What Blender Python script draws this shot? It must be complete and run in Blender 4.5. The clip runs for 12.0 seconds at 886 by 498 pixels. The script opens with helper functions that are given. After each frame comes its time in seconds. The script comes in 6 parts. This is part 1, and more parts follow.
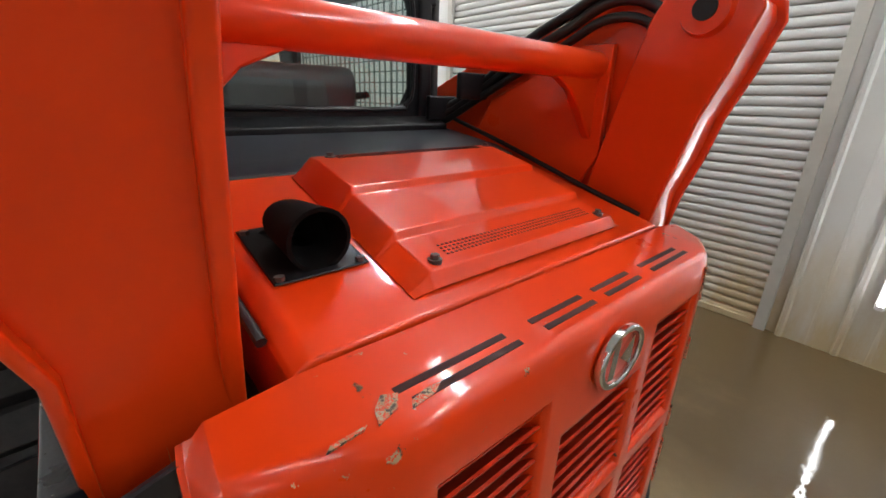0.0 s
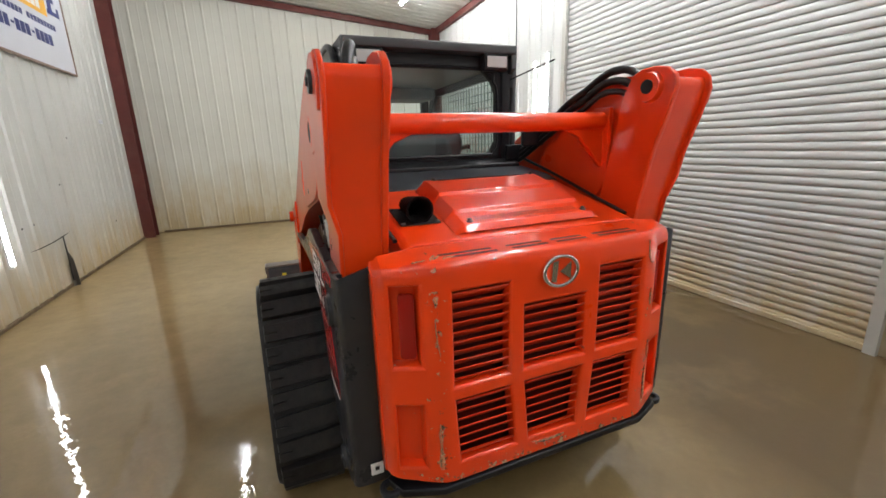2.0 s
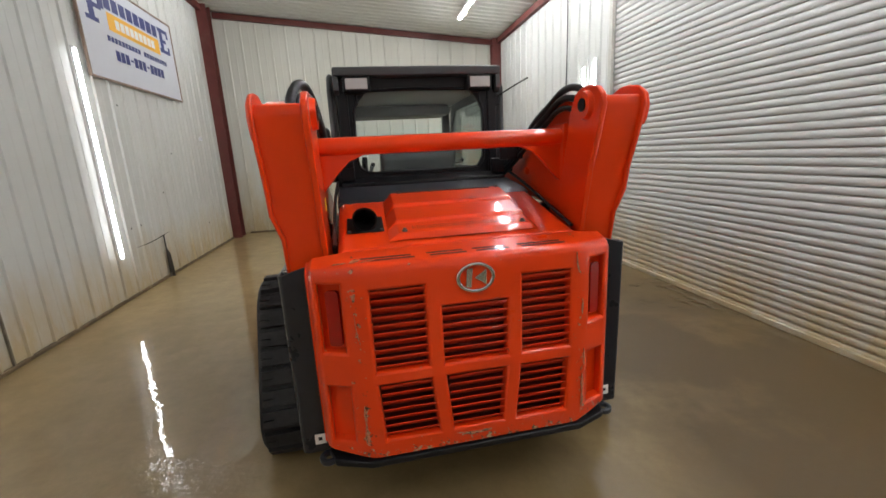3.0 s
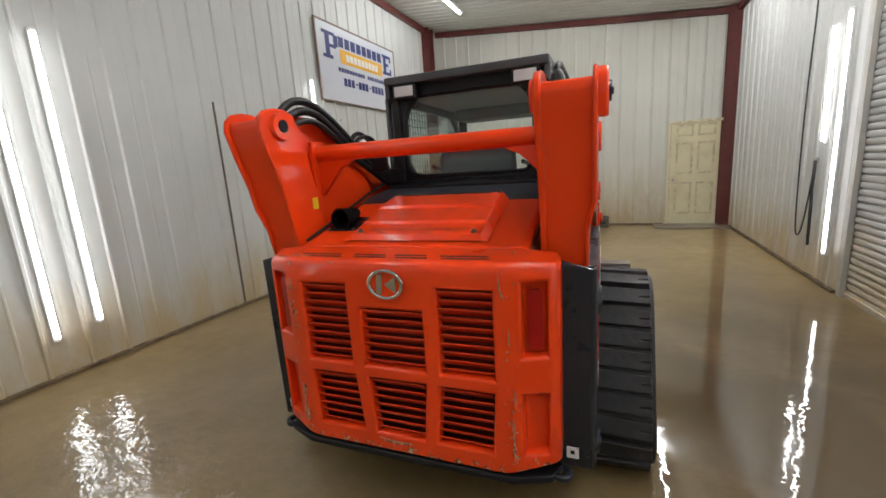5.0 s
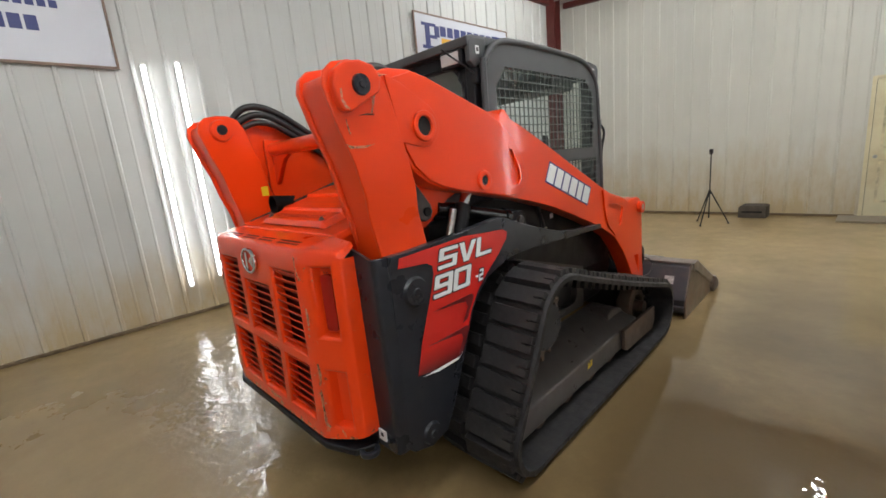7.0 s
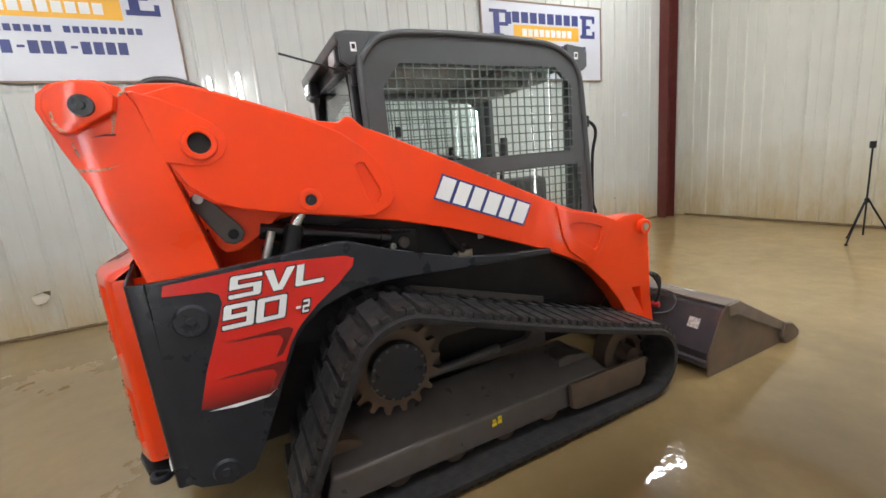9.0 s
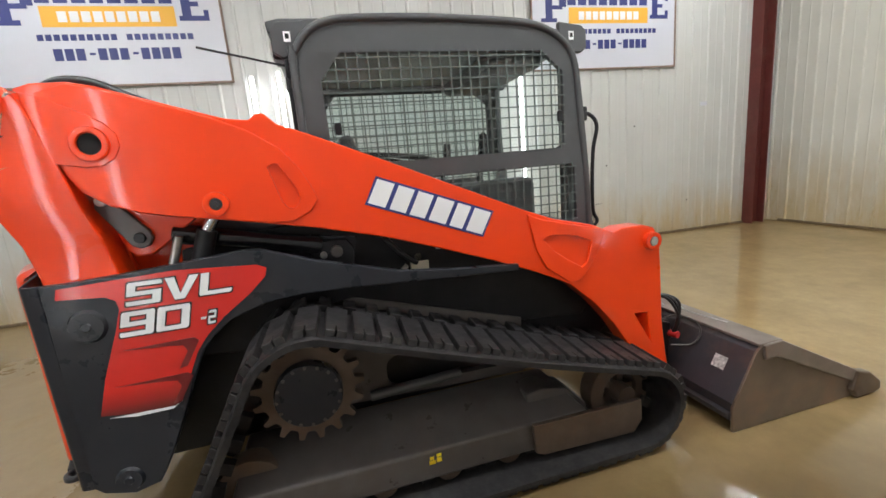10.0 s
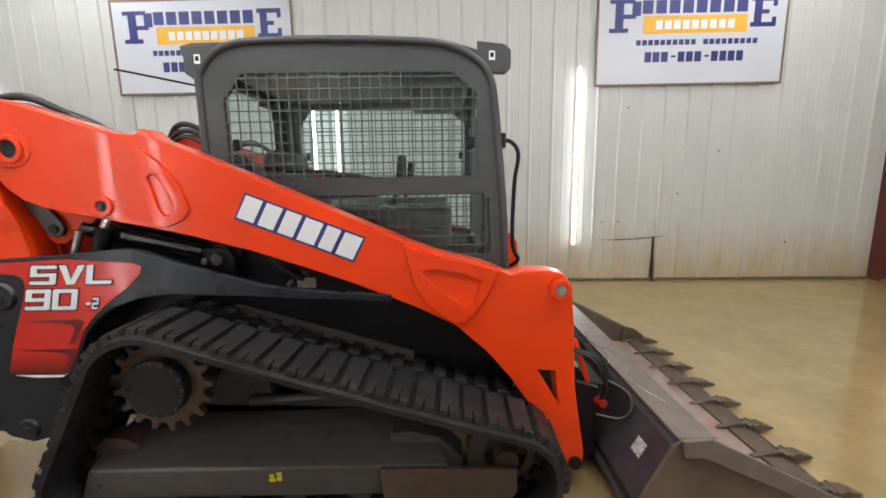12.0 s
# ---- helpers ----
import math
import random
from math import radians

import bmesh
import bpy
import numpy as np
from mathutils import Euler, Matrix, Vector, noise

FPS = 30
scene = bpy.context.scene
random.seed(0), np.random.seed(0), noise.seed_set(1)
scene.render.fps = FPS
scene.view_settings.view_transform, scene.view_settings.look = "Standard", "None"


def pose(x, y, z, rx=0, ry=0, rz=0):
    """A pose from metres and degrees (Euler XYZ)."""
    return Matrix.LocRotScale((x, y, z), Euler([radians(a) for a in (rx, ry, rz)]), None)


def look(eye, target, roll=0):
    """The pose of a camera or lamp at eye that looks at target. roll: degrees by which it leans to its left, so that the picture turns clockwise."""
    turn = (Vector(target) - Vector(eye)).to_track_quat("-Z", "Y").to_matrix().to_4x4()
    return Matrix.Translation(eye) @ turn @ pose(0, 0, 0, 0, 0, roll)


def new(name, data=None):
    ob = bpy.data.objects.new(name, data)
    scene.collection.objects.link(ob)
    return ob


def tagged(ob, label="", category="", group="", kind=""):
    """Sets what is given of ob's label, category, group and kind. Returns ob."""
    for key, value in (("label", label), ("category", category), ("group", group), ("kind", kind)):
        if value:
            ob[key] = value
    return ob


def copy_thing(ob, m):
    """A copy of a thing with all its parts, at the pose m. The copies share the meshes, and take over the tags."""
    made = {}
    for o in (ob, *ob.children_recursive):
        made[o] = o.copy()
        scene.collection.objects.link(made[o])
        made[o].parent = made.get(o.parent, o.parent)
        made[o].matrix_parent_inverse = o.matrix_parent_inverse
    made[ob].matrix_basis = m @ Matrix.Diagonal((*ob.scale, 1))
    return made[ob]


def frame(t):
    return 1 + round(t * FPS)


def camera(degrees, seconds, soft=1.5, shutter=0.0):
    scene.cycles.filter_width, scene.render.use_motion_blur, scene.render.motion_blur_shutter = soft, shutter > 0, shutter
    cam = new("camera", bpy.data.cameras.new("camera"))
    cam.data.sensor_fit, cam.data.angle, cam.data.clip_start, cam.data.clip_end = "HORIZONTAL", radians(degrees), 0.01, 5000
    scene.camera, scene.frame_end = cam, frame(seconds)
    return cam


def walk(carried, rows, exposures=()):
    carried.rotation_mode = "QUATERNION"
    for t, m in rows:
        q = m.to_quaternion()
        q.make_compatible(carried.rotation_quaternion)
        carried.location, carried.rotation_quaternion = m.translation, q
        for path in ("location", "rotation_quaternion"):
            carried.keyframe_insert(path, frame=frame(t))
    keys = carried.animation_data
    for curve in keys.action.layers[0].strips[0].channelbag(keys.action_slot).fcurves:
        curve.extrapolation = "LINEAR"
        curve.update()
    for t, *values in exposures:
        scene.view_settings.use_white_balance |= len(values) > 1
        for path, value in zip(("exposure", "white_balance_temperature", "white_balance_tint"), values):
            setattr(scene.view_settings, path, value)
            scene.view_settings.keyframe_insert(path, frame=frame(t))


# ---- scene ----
# camera and walk
cam = camera(94.0, 12.0, soft=1.6)
PATH = [
    (0, (-0.648, -0.281, 1.537), (0.568, 1.151, 0.851), 1.8),
    (0.5, (-0.710, -0.272, 1.533), (0.414, 1.214, 0.807), 1.5),
    (1, (-0.741, -0.569, 1.520), (0.048, 1.148, 0.867), -0.6),
    (1.5, (-0.865, -0.889, 1.535), (-0.148, 0.871, 0.912), -0.3),
    (2, (-0.872, -1.153, 1.560), (-0.182, 0.658, 1.069), -2.0),
    (2.5, (-0.650, -1.417, 1.575), (-0.194, 0.475, 1.114), -1.8),
    (2.7, (-0.539, -1.475, 1.587), (-0.128, 0.428, 1.130), -2.3),
    (4.3, (0.423, -1.519, 1.560), (-0.022, 0.391, 1.166), -2.9),
    (4.5, (0.531, -1.466, 1.549), (-0.023, 0.416, 1.159), -2.9),
    (5, (0.801, -1.310, 1.540), (0.032, 0.494, 1.149), -3.7),
    (5.5, (1.185, -1.242, 1.523), (0.232, 0.483, 1.179), -3.1),
    (6, (1.492, -1.077, 1.507), (0.397, 0.563, 1.176), -3.0),
    (6.5, (1.725, -0.821, 1.492), (0.467, 0.687, 1.115), -3.9),
    (6.7, (1.821, -0.748, 1.485), (0.488, 0.688, 1.089), -4.6),
    (8.3, (2.340, 0.137, 1.461), (0.660, 1.142, 1.053), -5.1),
    (8.5, (2.370, 0.267, 1.458), (0.662, 1.223, 1.049), -5.1),
    (9, (2.438, 0.601, 1.466), (0.651, 1.405, 1.069), -5.3),
    (9.5, (2.389, 0.952, 1.437), (0.532, 1.582, 1.047), -5.3),
    (10, (2.411, 1.264, 1.442), (0.502, 1.715, 1.052), -5.0),
    (10.5, (2.463, 1.574, 1.456), (0.521, 1.857, 1.069), -4.4),
    (11, (2.404, 1.844, 1.441), (0.445, 1.972, 1.055), -3.5),
    (11.5, (2.378, 2.077, 1.458), (0.411, 2.091, 1.101), -2.0),
    (12, (2.434, 2.293, 1.468), (0.462, 2.245, 1.138), -0.8),
]
walk(cam, [(t, look(eye, target, roll)) for t, eye, target, roll in PATH],
     [(0, 0.45), (0.5, 0.55), (1.0, 0.70), (1.5, 0.83), (2.5, 0.47), (4.5, 0.32), (6.0, 0.24), (6.5, 0.30), (8.5, 0.78), (9.5, 0.79), (11, 0.78), (12, 0.73)])

# world and exposure: a closed hall, lit by its own strip lights
world = bpy.data.worlds.new("world")
world.use_nodes = True
world.node_tree.nodes["Background"].inputs[0].default_value = (0.6, 0.65, 0.7, 1)
world.node_tree.nodes["Background"].inputs[1].default_value = 0.02
scene.world = world
WALL_GLOW, CEILING_GLOW = 10.5, 154.0


# ---------------------------------------------------------------- materials
def mat(name, color, rough=0.5, metal=0.0, coat=0.0, coat_rough=0.05, grain=0.0, grain_scale=60.0, stain=None, stain_scale=3.0,
        stain_amount=0.0, bump=0.0, bump_scale=200.0, rough_var=0.0, vary=0.0, spec=0.5, placed=False):
    m = bpy.data.materials.new(name)
    m.use_nodes = True
    nt = m.node_tree
    n, l = nt.nodes, nt.links
    b = n["Principled BSDF"]
    b.inputs["Roughness"].default_value = rough
    b.inputs["Metallic"].default_value = metal
    b.inputs["Specular IOR Level"].default_value = spec
    b.inputs["Coat Weight"].default_value = coat
    b.inputs["Coat Roughness"].default_value = coat_rough
    tc = n.new("ShaderNodeTexCoord")
    geo = n.new("ShaderNodeNewGeometry")
    base = n.new("ShaderNodeRGB")
    base.outputs[0].default_value = (*color, 1)
    col = base.outputs[0]

    def noise_tex(scale, detail=5, rough_=0.6):
        t = n.new("ShaderNodeTexNoise")
        t.inputs["Scale"].default_value = scale
        t.inputs["Detail"].default_value = detail
        t.inputs["Roughness"].default_value = rough_
        l.new(geo.outputs["Position"] if placed else tc.outputs["Object"], t.inputs["Vector"])
        return t.outputs["Fac"]

    def mapped(fac, a, b_, lo, hi):
        r = n.new("ShaderNodeMapRange")
        r.inputs[1].default_value, r.inputs[2].default_value = a, b_
        r.inputs[3].default_value, r.inputs[4].default_value = lo, hi
        l.new(fac, r.inputs[0])
        return r.outputs[0]

    def scaled(c, fac):
        mx = n.new("ShaderNodeMix")
        mx.data_type, mx.blend_type = "RGBA", "MULTIPLY"
        mx.inputs["Factor"].default_value = 1
        l.new(c, mx.inputs["A"])
        l.new(fac, mx.inputs["B"])
        return mx.outputs["Result"]

    if grain:
        col = scaled(col, mapped(noise_tex(grain_scale), 0.3, 0.7, 1 - grain, 1 + grain))
    if vary:
        oi = n.new("ShaderNodeObjectInfo")
        col = scaled(col, mapped(oi.outputs["Random"], 0, 1, 1 - vary, 1 + vary))
    if stain:
        mx = n.new("ShaderNodeMix")
        mx.data_type = "RGBA"
        l.new(mapped(noise_tex(stain_scale, 8, 0.65), 0.5, 0.72, 0, stain_amount), mx.inputs["Factor"])
        l.new(col, mx.inputs["A"])
        mx.inputs["B"].default_value = (*stain, 1)
        col = mx.outputs["Result"]
    l.new(col, b.inputs["Base Color"])
    if rough_var:
        l.new(mapped(noise_tex(stain_scale * 1.7), 0.3, 0.7, max(0.02, rough - rough_var), rough + rough_var), b.inputs["Roughness"])
    if bump:
        bp = n.new("ShaderNodeBump")
        bp.inputs["Strength"].default_value = 1.0
        bp.inputs["Distance"].default_value = bump
        l.new(noise_tex(bump_scale, 3), bp.inputs["Height"])
        l.new(bp.outputs[0], b.inputs["Normal"])
    return m


ORANGE = mat("orange_paint", (0.82, 0.052, 0.005), 0.30, coat=0.62, coat_rough=0.075, grain=0.025, grain_scale=1.2, stain=(0.70, 0.038, 0.004), stain_scale=1.1,
             stain_amount=0.10, bump=0.00015, bump_scale=40, rough_var=0.03, spec=0.2)
CHARCOAL = mat("charcoal_paint", (0.016, 0.018, 0.024), 0.32, grain=0.12, grain_scale=8, stain=(0.035, 0.033, 0.032), stain_scale=4, stain_amount=0.4, spec=0.3, coat=0.22, coat_rough=0.16,
               bump=0.0004, bump_scale=160, rough_var=0.1)
BLACK = mat("black_steel", (0.007, 0.007, 0.009), 0.42, grain=0.2, grain_scale=10, stain=(0.025, 0.022, 0.02), stain_scale=5, stain_amount=0.3, rough_var=0.12, spec=0.3)
CABGREY = mat("cab_grey", (0.055, 0.057, 0.06), 0.42, grain=0.1, grain_scale=6, bump=0.0003, bump_scale=250, rough_var=0.08)
RUBBER = mat("track_rubber", (0.018, 0.017, 0.018), 0.50, grain=0.35, grain_scale=30, stain=(0.060, 0.050, 0.042), stain_scale=9, stain_amount=0.45, spec=0.28,
             bump=0.0015, bump_scale=60, rough_var=0.15)
FRAMESTEEL = mat("track_frame_paint", (0.084, 0.074, 0.070), 0.34, grain=0.12, grain_scale=11, stain=(0.085, 0.058, 0.042), stain_scale=6, stain_amount=0.4, rough_var=0.08)
RUSTY = mat("worn_steel", (0.12, 0.086, 0.064), 0.45, metal=0.3, grain=0.2, grain_scale=9, stain=(0.15, 0.075, 0.04), stain_scale=5, stain_amount=0.6, rough_var=0.12)
CHEEK = mat("rusted_cheek_steel", (0.125, 0.092, 0.068), 0.36, metal=0.2, grain=0.2, grain_scale=5, stain=(0.20, 0.095, 0.045), stain_scale=2.5, stain_amount=0.7, rough_var=0.1)
EDGE_STEEL = mat("scraped_steel", (0.19, 0.155, 0.135), 0.38, metal=0.25, grain=0.15, grain_scale=7, stain=(0.20, 0.13, 0.09), stain_scale=4, stain_amount=0.5, rough_var=0.1)
BUCKETPAINT = mat("bucket_paint", (0.035, 0.032, 0.038), 0.4, grain=0.15, grain_scale=6, stain=(0.13, 0.08, 0.05), stain_scale=4, stain_amount=0.5, rough_var=0.1)
CHROME = mat("chrome", (0.75, 0.75, 0.76), 0.12, metal=1.0)
STEEL = mat("bolt_steel", (0.45, 0.44, 0.42), 0.35, metal=1.0, grain=0.2, grain_scale=40)
HOSE = mat("hose_rubber", (0.012, 0.012, 0.013), 0.35, bump=0.0008, bump_scale=300)
LENS_RED = mat("red_lens", (0.36, 0.008, 0.005), 0.22, coat=0.3, spec=0.3)
LENS_WHITE = mat("clear_lens", (0.48, 0.46, 0.45), 0.12, coat=1.0)
WHITE_INK = mat("white_ink", (0.8, 0.8, 0.8), 0.35)
BLUE_INK = mat("blue_ink", (0.022, 0.030, 0.16), 0.4)
YELLOW_INK = mat("yellow_ink", (0.80, 0.42, 0.04), 0.4)
YELLOW_STICKER = mat("yellow_sticker", (0.85, 0.62, 0.02), 0.4)
SIGN_WHITE = mat("sign_white", (0.60, 0.61, 0.67), 0.3, grain=0.02, grain_scale=2)
SIGN_FRAME = mat("sign_frame", (0.22, 0.15, 0.11), 0.5, grain=0.2, grain_scale=12)
COLUMN_RED = mat("red_oxide_steel", (0.115, 0.022, 0.018), 0.5, grain=0.15, grain_scale=5, stain=(0.2, 0.12, 0.08), stain_scale=3, stain_amount=0.2, rough_var=0.1)
DOORCREAM = mat("stained_cream_door", (0.74, 0.67, 0.46), 0.45, grain=0.05, grain_scale=3, stain=(0.50, 0.37, 0.19), stain_scale=2.2, stain_amount=0.45)
DOORGROOVE = mat("muddy_groove", (0.62, 0.54, 0.36), 0.6, grain=0.3, grain_scale=12)
DARKGAP = mat("dark_gap", (0.01, 0.01, 0.01), 0.9)
SEATCLOTH = mat("seat_vinyl", (0.07, 0.072, 0.076), 0.45, bump=0.001, bump_scale=120)
CREAMBLOCK = mat("valve_block", (0.5, 0.46, 0.36), 0.4, metal=0.4)


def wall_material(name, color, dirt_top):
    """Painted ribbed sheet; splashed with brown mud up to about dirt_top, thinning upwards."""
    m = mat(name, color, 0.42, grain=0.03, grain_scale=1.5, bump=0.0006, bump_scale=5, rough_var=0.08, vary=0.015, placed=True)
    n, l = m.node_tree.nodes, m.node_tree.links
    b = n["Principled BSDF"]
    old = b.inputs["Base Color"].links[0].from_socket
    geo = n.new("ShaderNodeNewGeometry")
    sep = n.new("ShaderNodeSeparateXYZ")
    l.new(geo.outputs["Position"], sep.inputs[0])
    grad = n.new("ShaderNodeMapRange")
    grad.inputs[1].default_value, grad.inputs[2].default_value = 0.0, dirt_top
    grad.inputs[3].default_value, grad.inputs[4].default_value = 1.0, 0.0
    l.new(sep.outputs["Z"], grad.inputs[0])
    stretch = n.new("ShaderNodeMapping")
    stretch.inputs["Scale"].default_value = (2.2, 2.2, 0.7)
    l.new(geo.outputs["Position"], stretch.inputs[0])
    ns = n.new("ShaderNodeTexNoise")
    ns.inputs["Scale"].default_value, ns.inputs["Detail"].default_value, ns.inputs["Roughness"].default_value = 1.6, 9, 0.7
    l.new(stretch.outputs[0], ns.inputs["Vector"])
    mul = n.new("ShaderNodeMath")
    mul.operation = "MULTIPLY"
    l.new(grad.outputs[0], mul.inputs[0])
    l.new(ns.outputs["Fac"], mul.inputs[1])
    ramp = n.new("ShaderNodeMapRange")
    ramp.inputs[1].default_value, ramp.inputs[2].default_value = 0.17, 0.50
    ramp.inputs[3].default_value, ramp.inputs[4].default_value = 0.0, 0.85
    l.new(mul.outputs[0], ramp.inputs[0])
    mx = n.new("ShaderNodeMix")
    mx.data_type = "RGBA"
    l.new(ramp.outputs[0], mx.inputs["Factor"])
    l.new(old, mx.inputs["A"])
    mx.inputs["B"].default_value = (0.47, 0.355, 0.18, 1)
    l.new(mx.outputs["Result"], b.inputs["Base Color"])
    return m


WALLWHITE = wall_material("white_wall_sheet", (0.570, 0.573, 0.552), 1.3)
WALLEND = wall_material("stained_end_wall_sheet", (0.650, 0.640, 0.580), 2.1)
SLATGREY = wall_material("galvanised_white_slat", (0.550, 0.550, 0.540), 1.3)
CEILWHITE = mat("white_ceiling_sheet", (0.62, 0.63, 0.60), 0.4, grain=0.03, grain_scale=2)


def wet_floor():
    m = bpy.data.materials.new("wet_concrete")
    m.use_nodes = True
    n, l = m.node_tree.nodes, m.node_tree.links
    b = n["Principled BSDF"]
    geo = n.new("ShaderNodeNewGeometry")

    def noise_at(scale, detail, rough_):
        t = n.new("ShaderNodeTexNoise")
        t.inputs["Scale"].default_value, t.inputs["Detail"].default_value, t.inputs["Roughness"].default_value = scale, detail, rough_
        l.new(geo.outputs["Position"], t.inputs["Vector"])
        return t.outputs["Fac"]

    ramp = n.new("ShaderNodeValToRGB")
    ramp.color_ramp.elements[0].position, ramp.color_ramp.elements[0].color = 0.30, (0.340, 0.236, 0.107, 1)
    ramp.color_ramp.elements[1].position, ramp.color_ramp.elements[1].color = 0.72, (0.460, 0.328, 0.158, 1)
    l.new(noise_at(0.9, 8, 0.62), ramp.inputs[0])
    fine = n.new("ShaderNodeMapRange")
    fine.inputs[1].default_value, fine.inputs[2].default_value, fine.inputs[3].default_value, fine.inputs[4].default_value = 0.3, 0.7, 0.84, 1.14
    l.new(noise_at(5, 9, 0.78), fine.inputs[0])
    mx = n.new("ShaderNodeMix")
    mx.data_type, mx.blend_type = "RGBA", "MULTIPLY"
    mx.inputs["Factor"].default_value = 1
    l.new(ramp.outputs[0], mx.inputs["A"])
    l.new(fine.outputs[0], mx.inputs["B"])
    # a darker brown patch beside the loader, with a ragged outline
    sep = n.new("ShaderNodeSeparateXYZ")
    l.new(geo.outputs["Position"], sep.inputs[0])

    def step(sock, a, b_):
        r = n.new("ShaderNodeMapRange")
        r.interpolation_type = "SMOOTHSTEP"
        r.inputs[1].default_value, r.inputs[2].default_value = a, b_
        l.new(sock, r.inputs[0])
        return r.outputs[0]

    def times(a, b_):
        q = n.new("ShaderNodeMath")
        q.operation = "MULTIPLY"
        l.new(a, q.inputs[0])
        l.new(b_, q.inputs[1])
        return q.outputs[0]

    across = n.new("ShaderNodeMapRange")
    across.inputs[1].default_value, across.inputs[2].default_value, across.inputs[3].default_value, across.inputs[4].default_value = 0.2, 1.3, 0.42, 1.0
    l.new(sep.outputs["X"], across.inputs[0])
    dark_patch = times(times(across.outputs[0], step(sep.outputs["Y"], 4.6, 1.8)), step(noise_at(0.6, 7, 0.6), 0.12, 0.50))
    lane = times(step(sep.outputs["X"], 0.3, 1.5), step(sep.outputs["Y"], 7.0, 2.5))
    dark_wide = n.new("ShaderNodeMath")
    dark_wide.operation = "MAXIMUM"
    l.new(dark_patch, dark_wide.inputs[0])
    l.new(times(lane, step(noise_at(0.8, 6, 0.6), -0.25, 0.70)), dark_wide.inputs[1])
    dark_patch = dark_wide.outputs[0]
    # mixes the darker brown into the floor colour by the patch mask
    mud = n.new("ShaderNodeMix")
    mud.data_type = "RGBA"
    l.new(dark_patch, mud.inputs["Factor"])
    l.new(mx.outputs["Result"], mud.inputs["A"])
    mud.inputs["B"].default_value = (0.094, 0.060, 0.025, 1)
    l.new(mud.outputs["Result"], b.inputs["Base Color"])
    b.inputs["Roughness"].default_value = 0.6
    b.inputs["Specular IOR Level"].default_value = 0.08
    b.inputs["Coat Weight"].default_value = 1.0
    b.inputs["Coat IOR"].default_value = 1.70
    wet = n.new("ShaderNodeMapRange")
    wet.inputs[1].default_value, wet.inputs[2].default_value, wet.inputs[3].default_value, wet.inputs[4].default_value = 0.53, 0.60, 0.0, 0.09
    l.new(noise_at(1.7, 7, 0.65), wet.inputs[0])
    bp = n.new("ShaderNodeBump")
    bp.inputs["Strength"].default_value, bp.inputs["Distance"].default_value = 1.0, 0.0024
    l.new(noise_at(4.5, 3, 0.5), bp.inputs["Height"])
    calm = n.new("ShaderNodeMapRange")
    calm.inputs[1].default_value, calm.inputs[2].default_value, calm.inputs[3].default_value, calm.inputs[4].default_value = 2.0, 4.0, 1.0, 0.05
    l.new(sep.outputs["Y"], calm.inputs[0])
    l.new(calm.outputs[0], bp.inputs["Strength"])
    thin = n.new("ShaderNodeMath")
    thin.operation = "MULTIPLY_ADD"     # the film of water thins out in patches, and the bare concrete is dull
    l.new(wet.outputs[0], thin.inputs[0])
    l.new(calm.outputs[0], thin.inputs[1])
    thin.inputs[2].default_value = 0.004
    # half-dried, dull-glossy patches on the signs' side and behind the loader, ragged at the edge
    def calc(op, a, b_):
        q = n.new("ShaderNodeMath")
        q.operation = op
        for k, v in enumerate((a, b_)):
            if isinstance(v, (int, float)):
                q.inputs[k].default_value = v
            else:
                l.new(v, q.inputs[k])
        return q.outputs[0]

    torn = calc("MULTIPLY", calc("SUBTRACT", noise_at(3.2, 7, 0.65), 0.5), 3.2)

    def patch(cx, cy, rx, ry, dull):
        dx = calc("DIVIDE", calc("SUBTRACT", sep.outputs["X"], cx), rx)
        dy = calc("DIVIDE", calc("SUBTRACT", sep.outputs["Y"], cy), ry)
        away = calc("ADD", calc("MULTIPLY", dx, dx), calc("MULTIPLY", dy, dy))
        return calc("MULTIPLY", step(calc("ADD", away, torn), 1.05, 0.85), dull)

    drying = calc("MAXIMUM", patch(-1.5, 0.10, 1.5, 0.50, 0.11), patch(-0.45, -1.25, 1.7, 1.15, 0.34))
    drying = calc("MAXIMUM", drying, patch(1.35, 1.8, 0.45, 1.2, 0.05))
    l.new(calc("ADD", thin.outputs[0], drying), b.inputs["Coat Roughness"])
    ripple = n.new("ShaderNodeBump")      # small broken ripples in patches
    ripple.inputs["Distance"].default_value = 0.0018
    l.new(noise_at(10, 2, 0.5), ripple.inputs["Height"])
    l.new(times(calm.outputs[0], step(noise_at(1.1, 5, 0.6), 0.47, 0.62)), ripple.inputs["Strength"])
    l.new(bp.outputs[0], ripple.inputs["Normal"])
    splash = n.new("ShaderNodeBump")      # uneven film of water on the signs' side
    splash.inputs["Distance"].default_value = 0.012
    l.new(noise_at(7, 3, 0.55), splash.inputs["Height"])
    l.new(patch(-1.5, 0.10, 1.6, 0.60, 1.0), splash.inputs["Strength"])
    l.new(ripple.outputs[0], splash.inputs["Normal"])
    l.new(splash.outputs[0], b.inputs["Coat Normal"])
    bp2 = n.new("ShaderNodeBump")
    bp2.inputs["Strength"].default_value, bp2.inputs["Distance"].default_value = 1.0, 0.002
    l.new(noise_at(30, 5, 0.65), bp2.inputs["Height"])
    l.new(bp2.outputs[0], b.inputs["Normal"])
    return m


FLOOR = wet_floor()


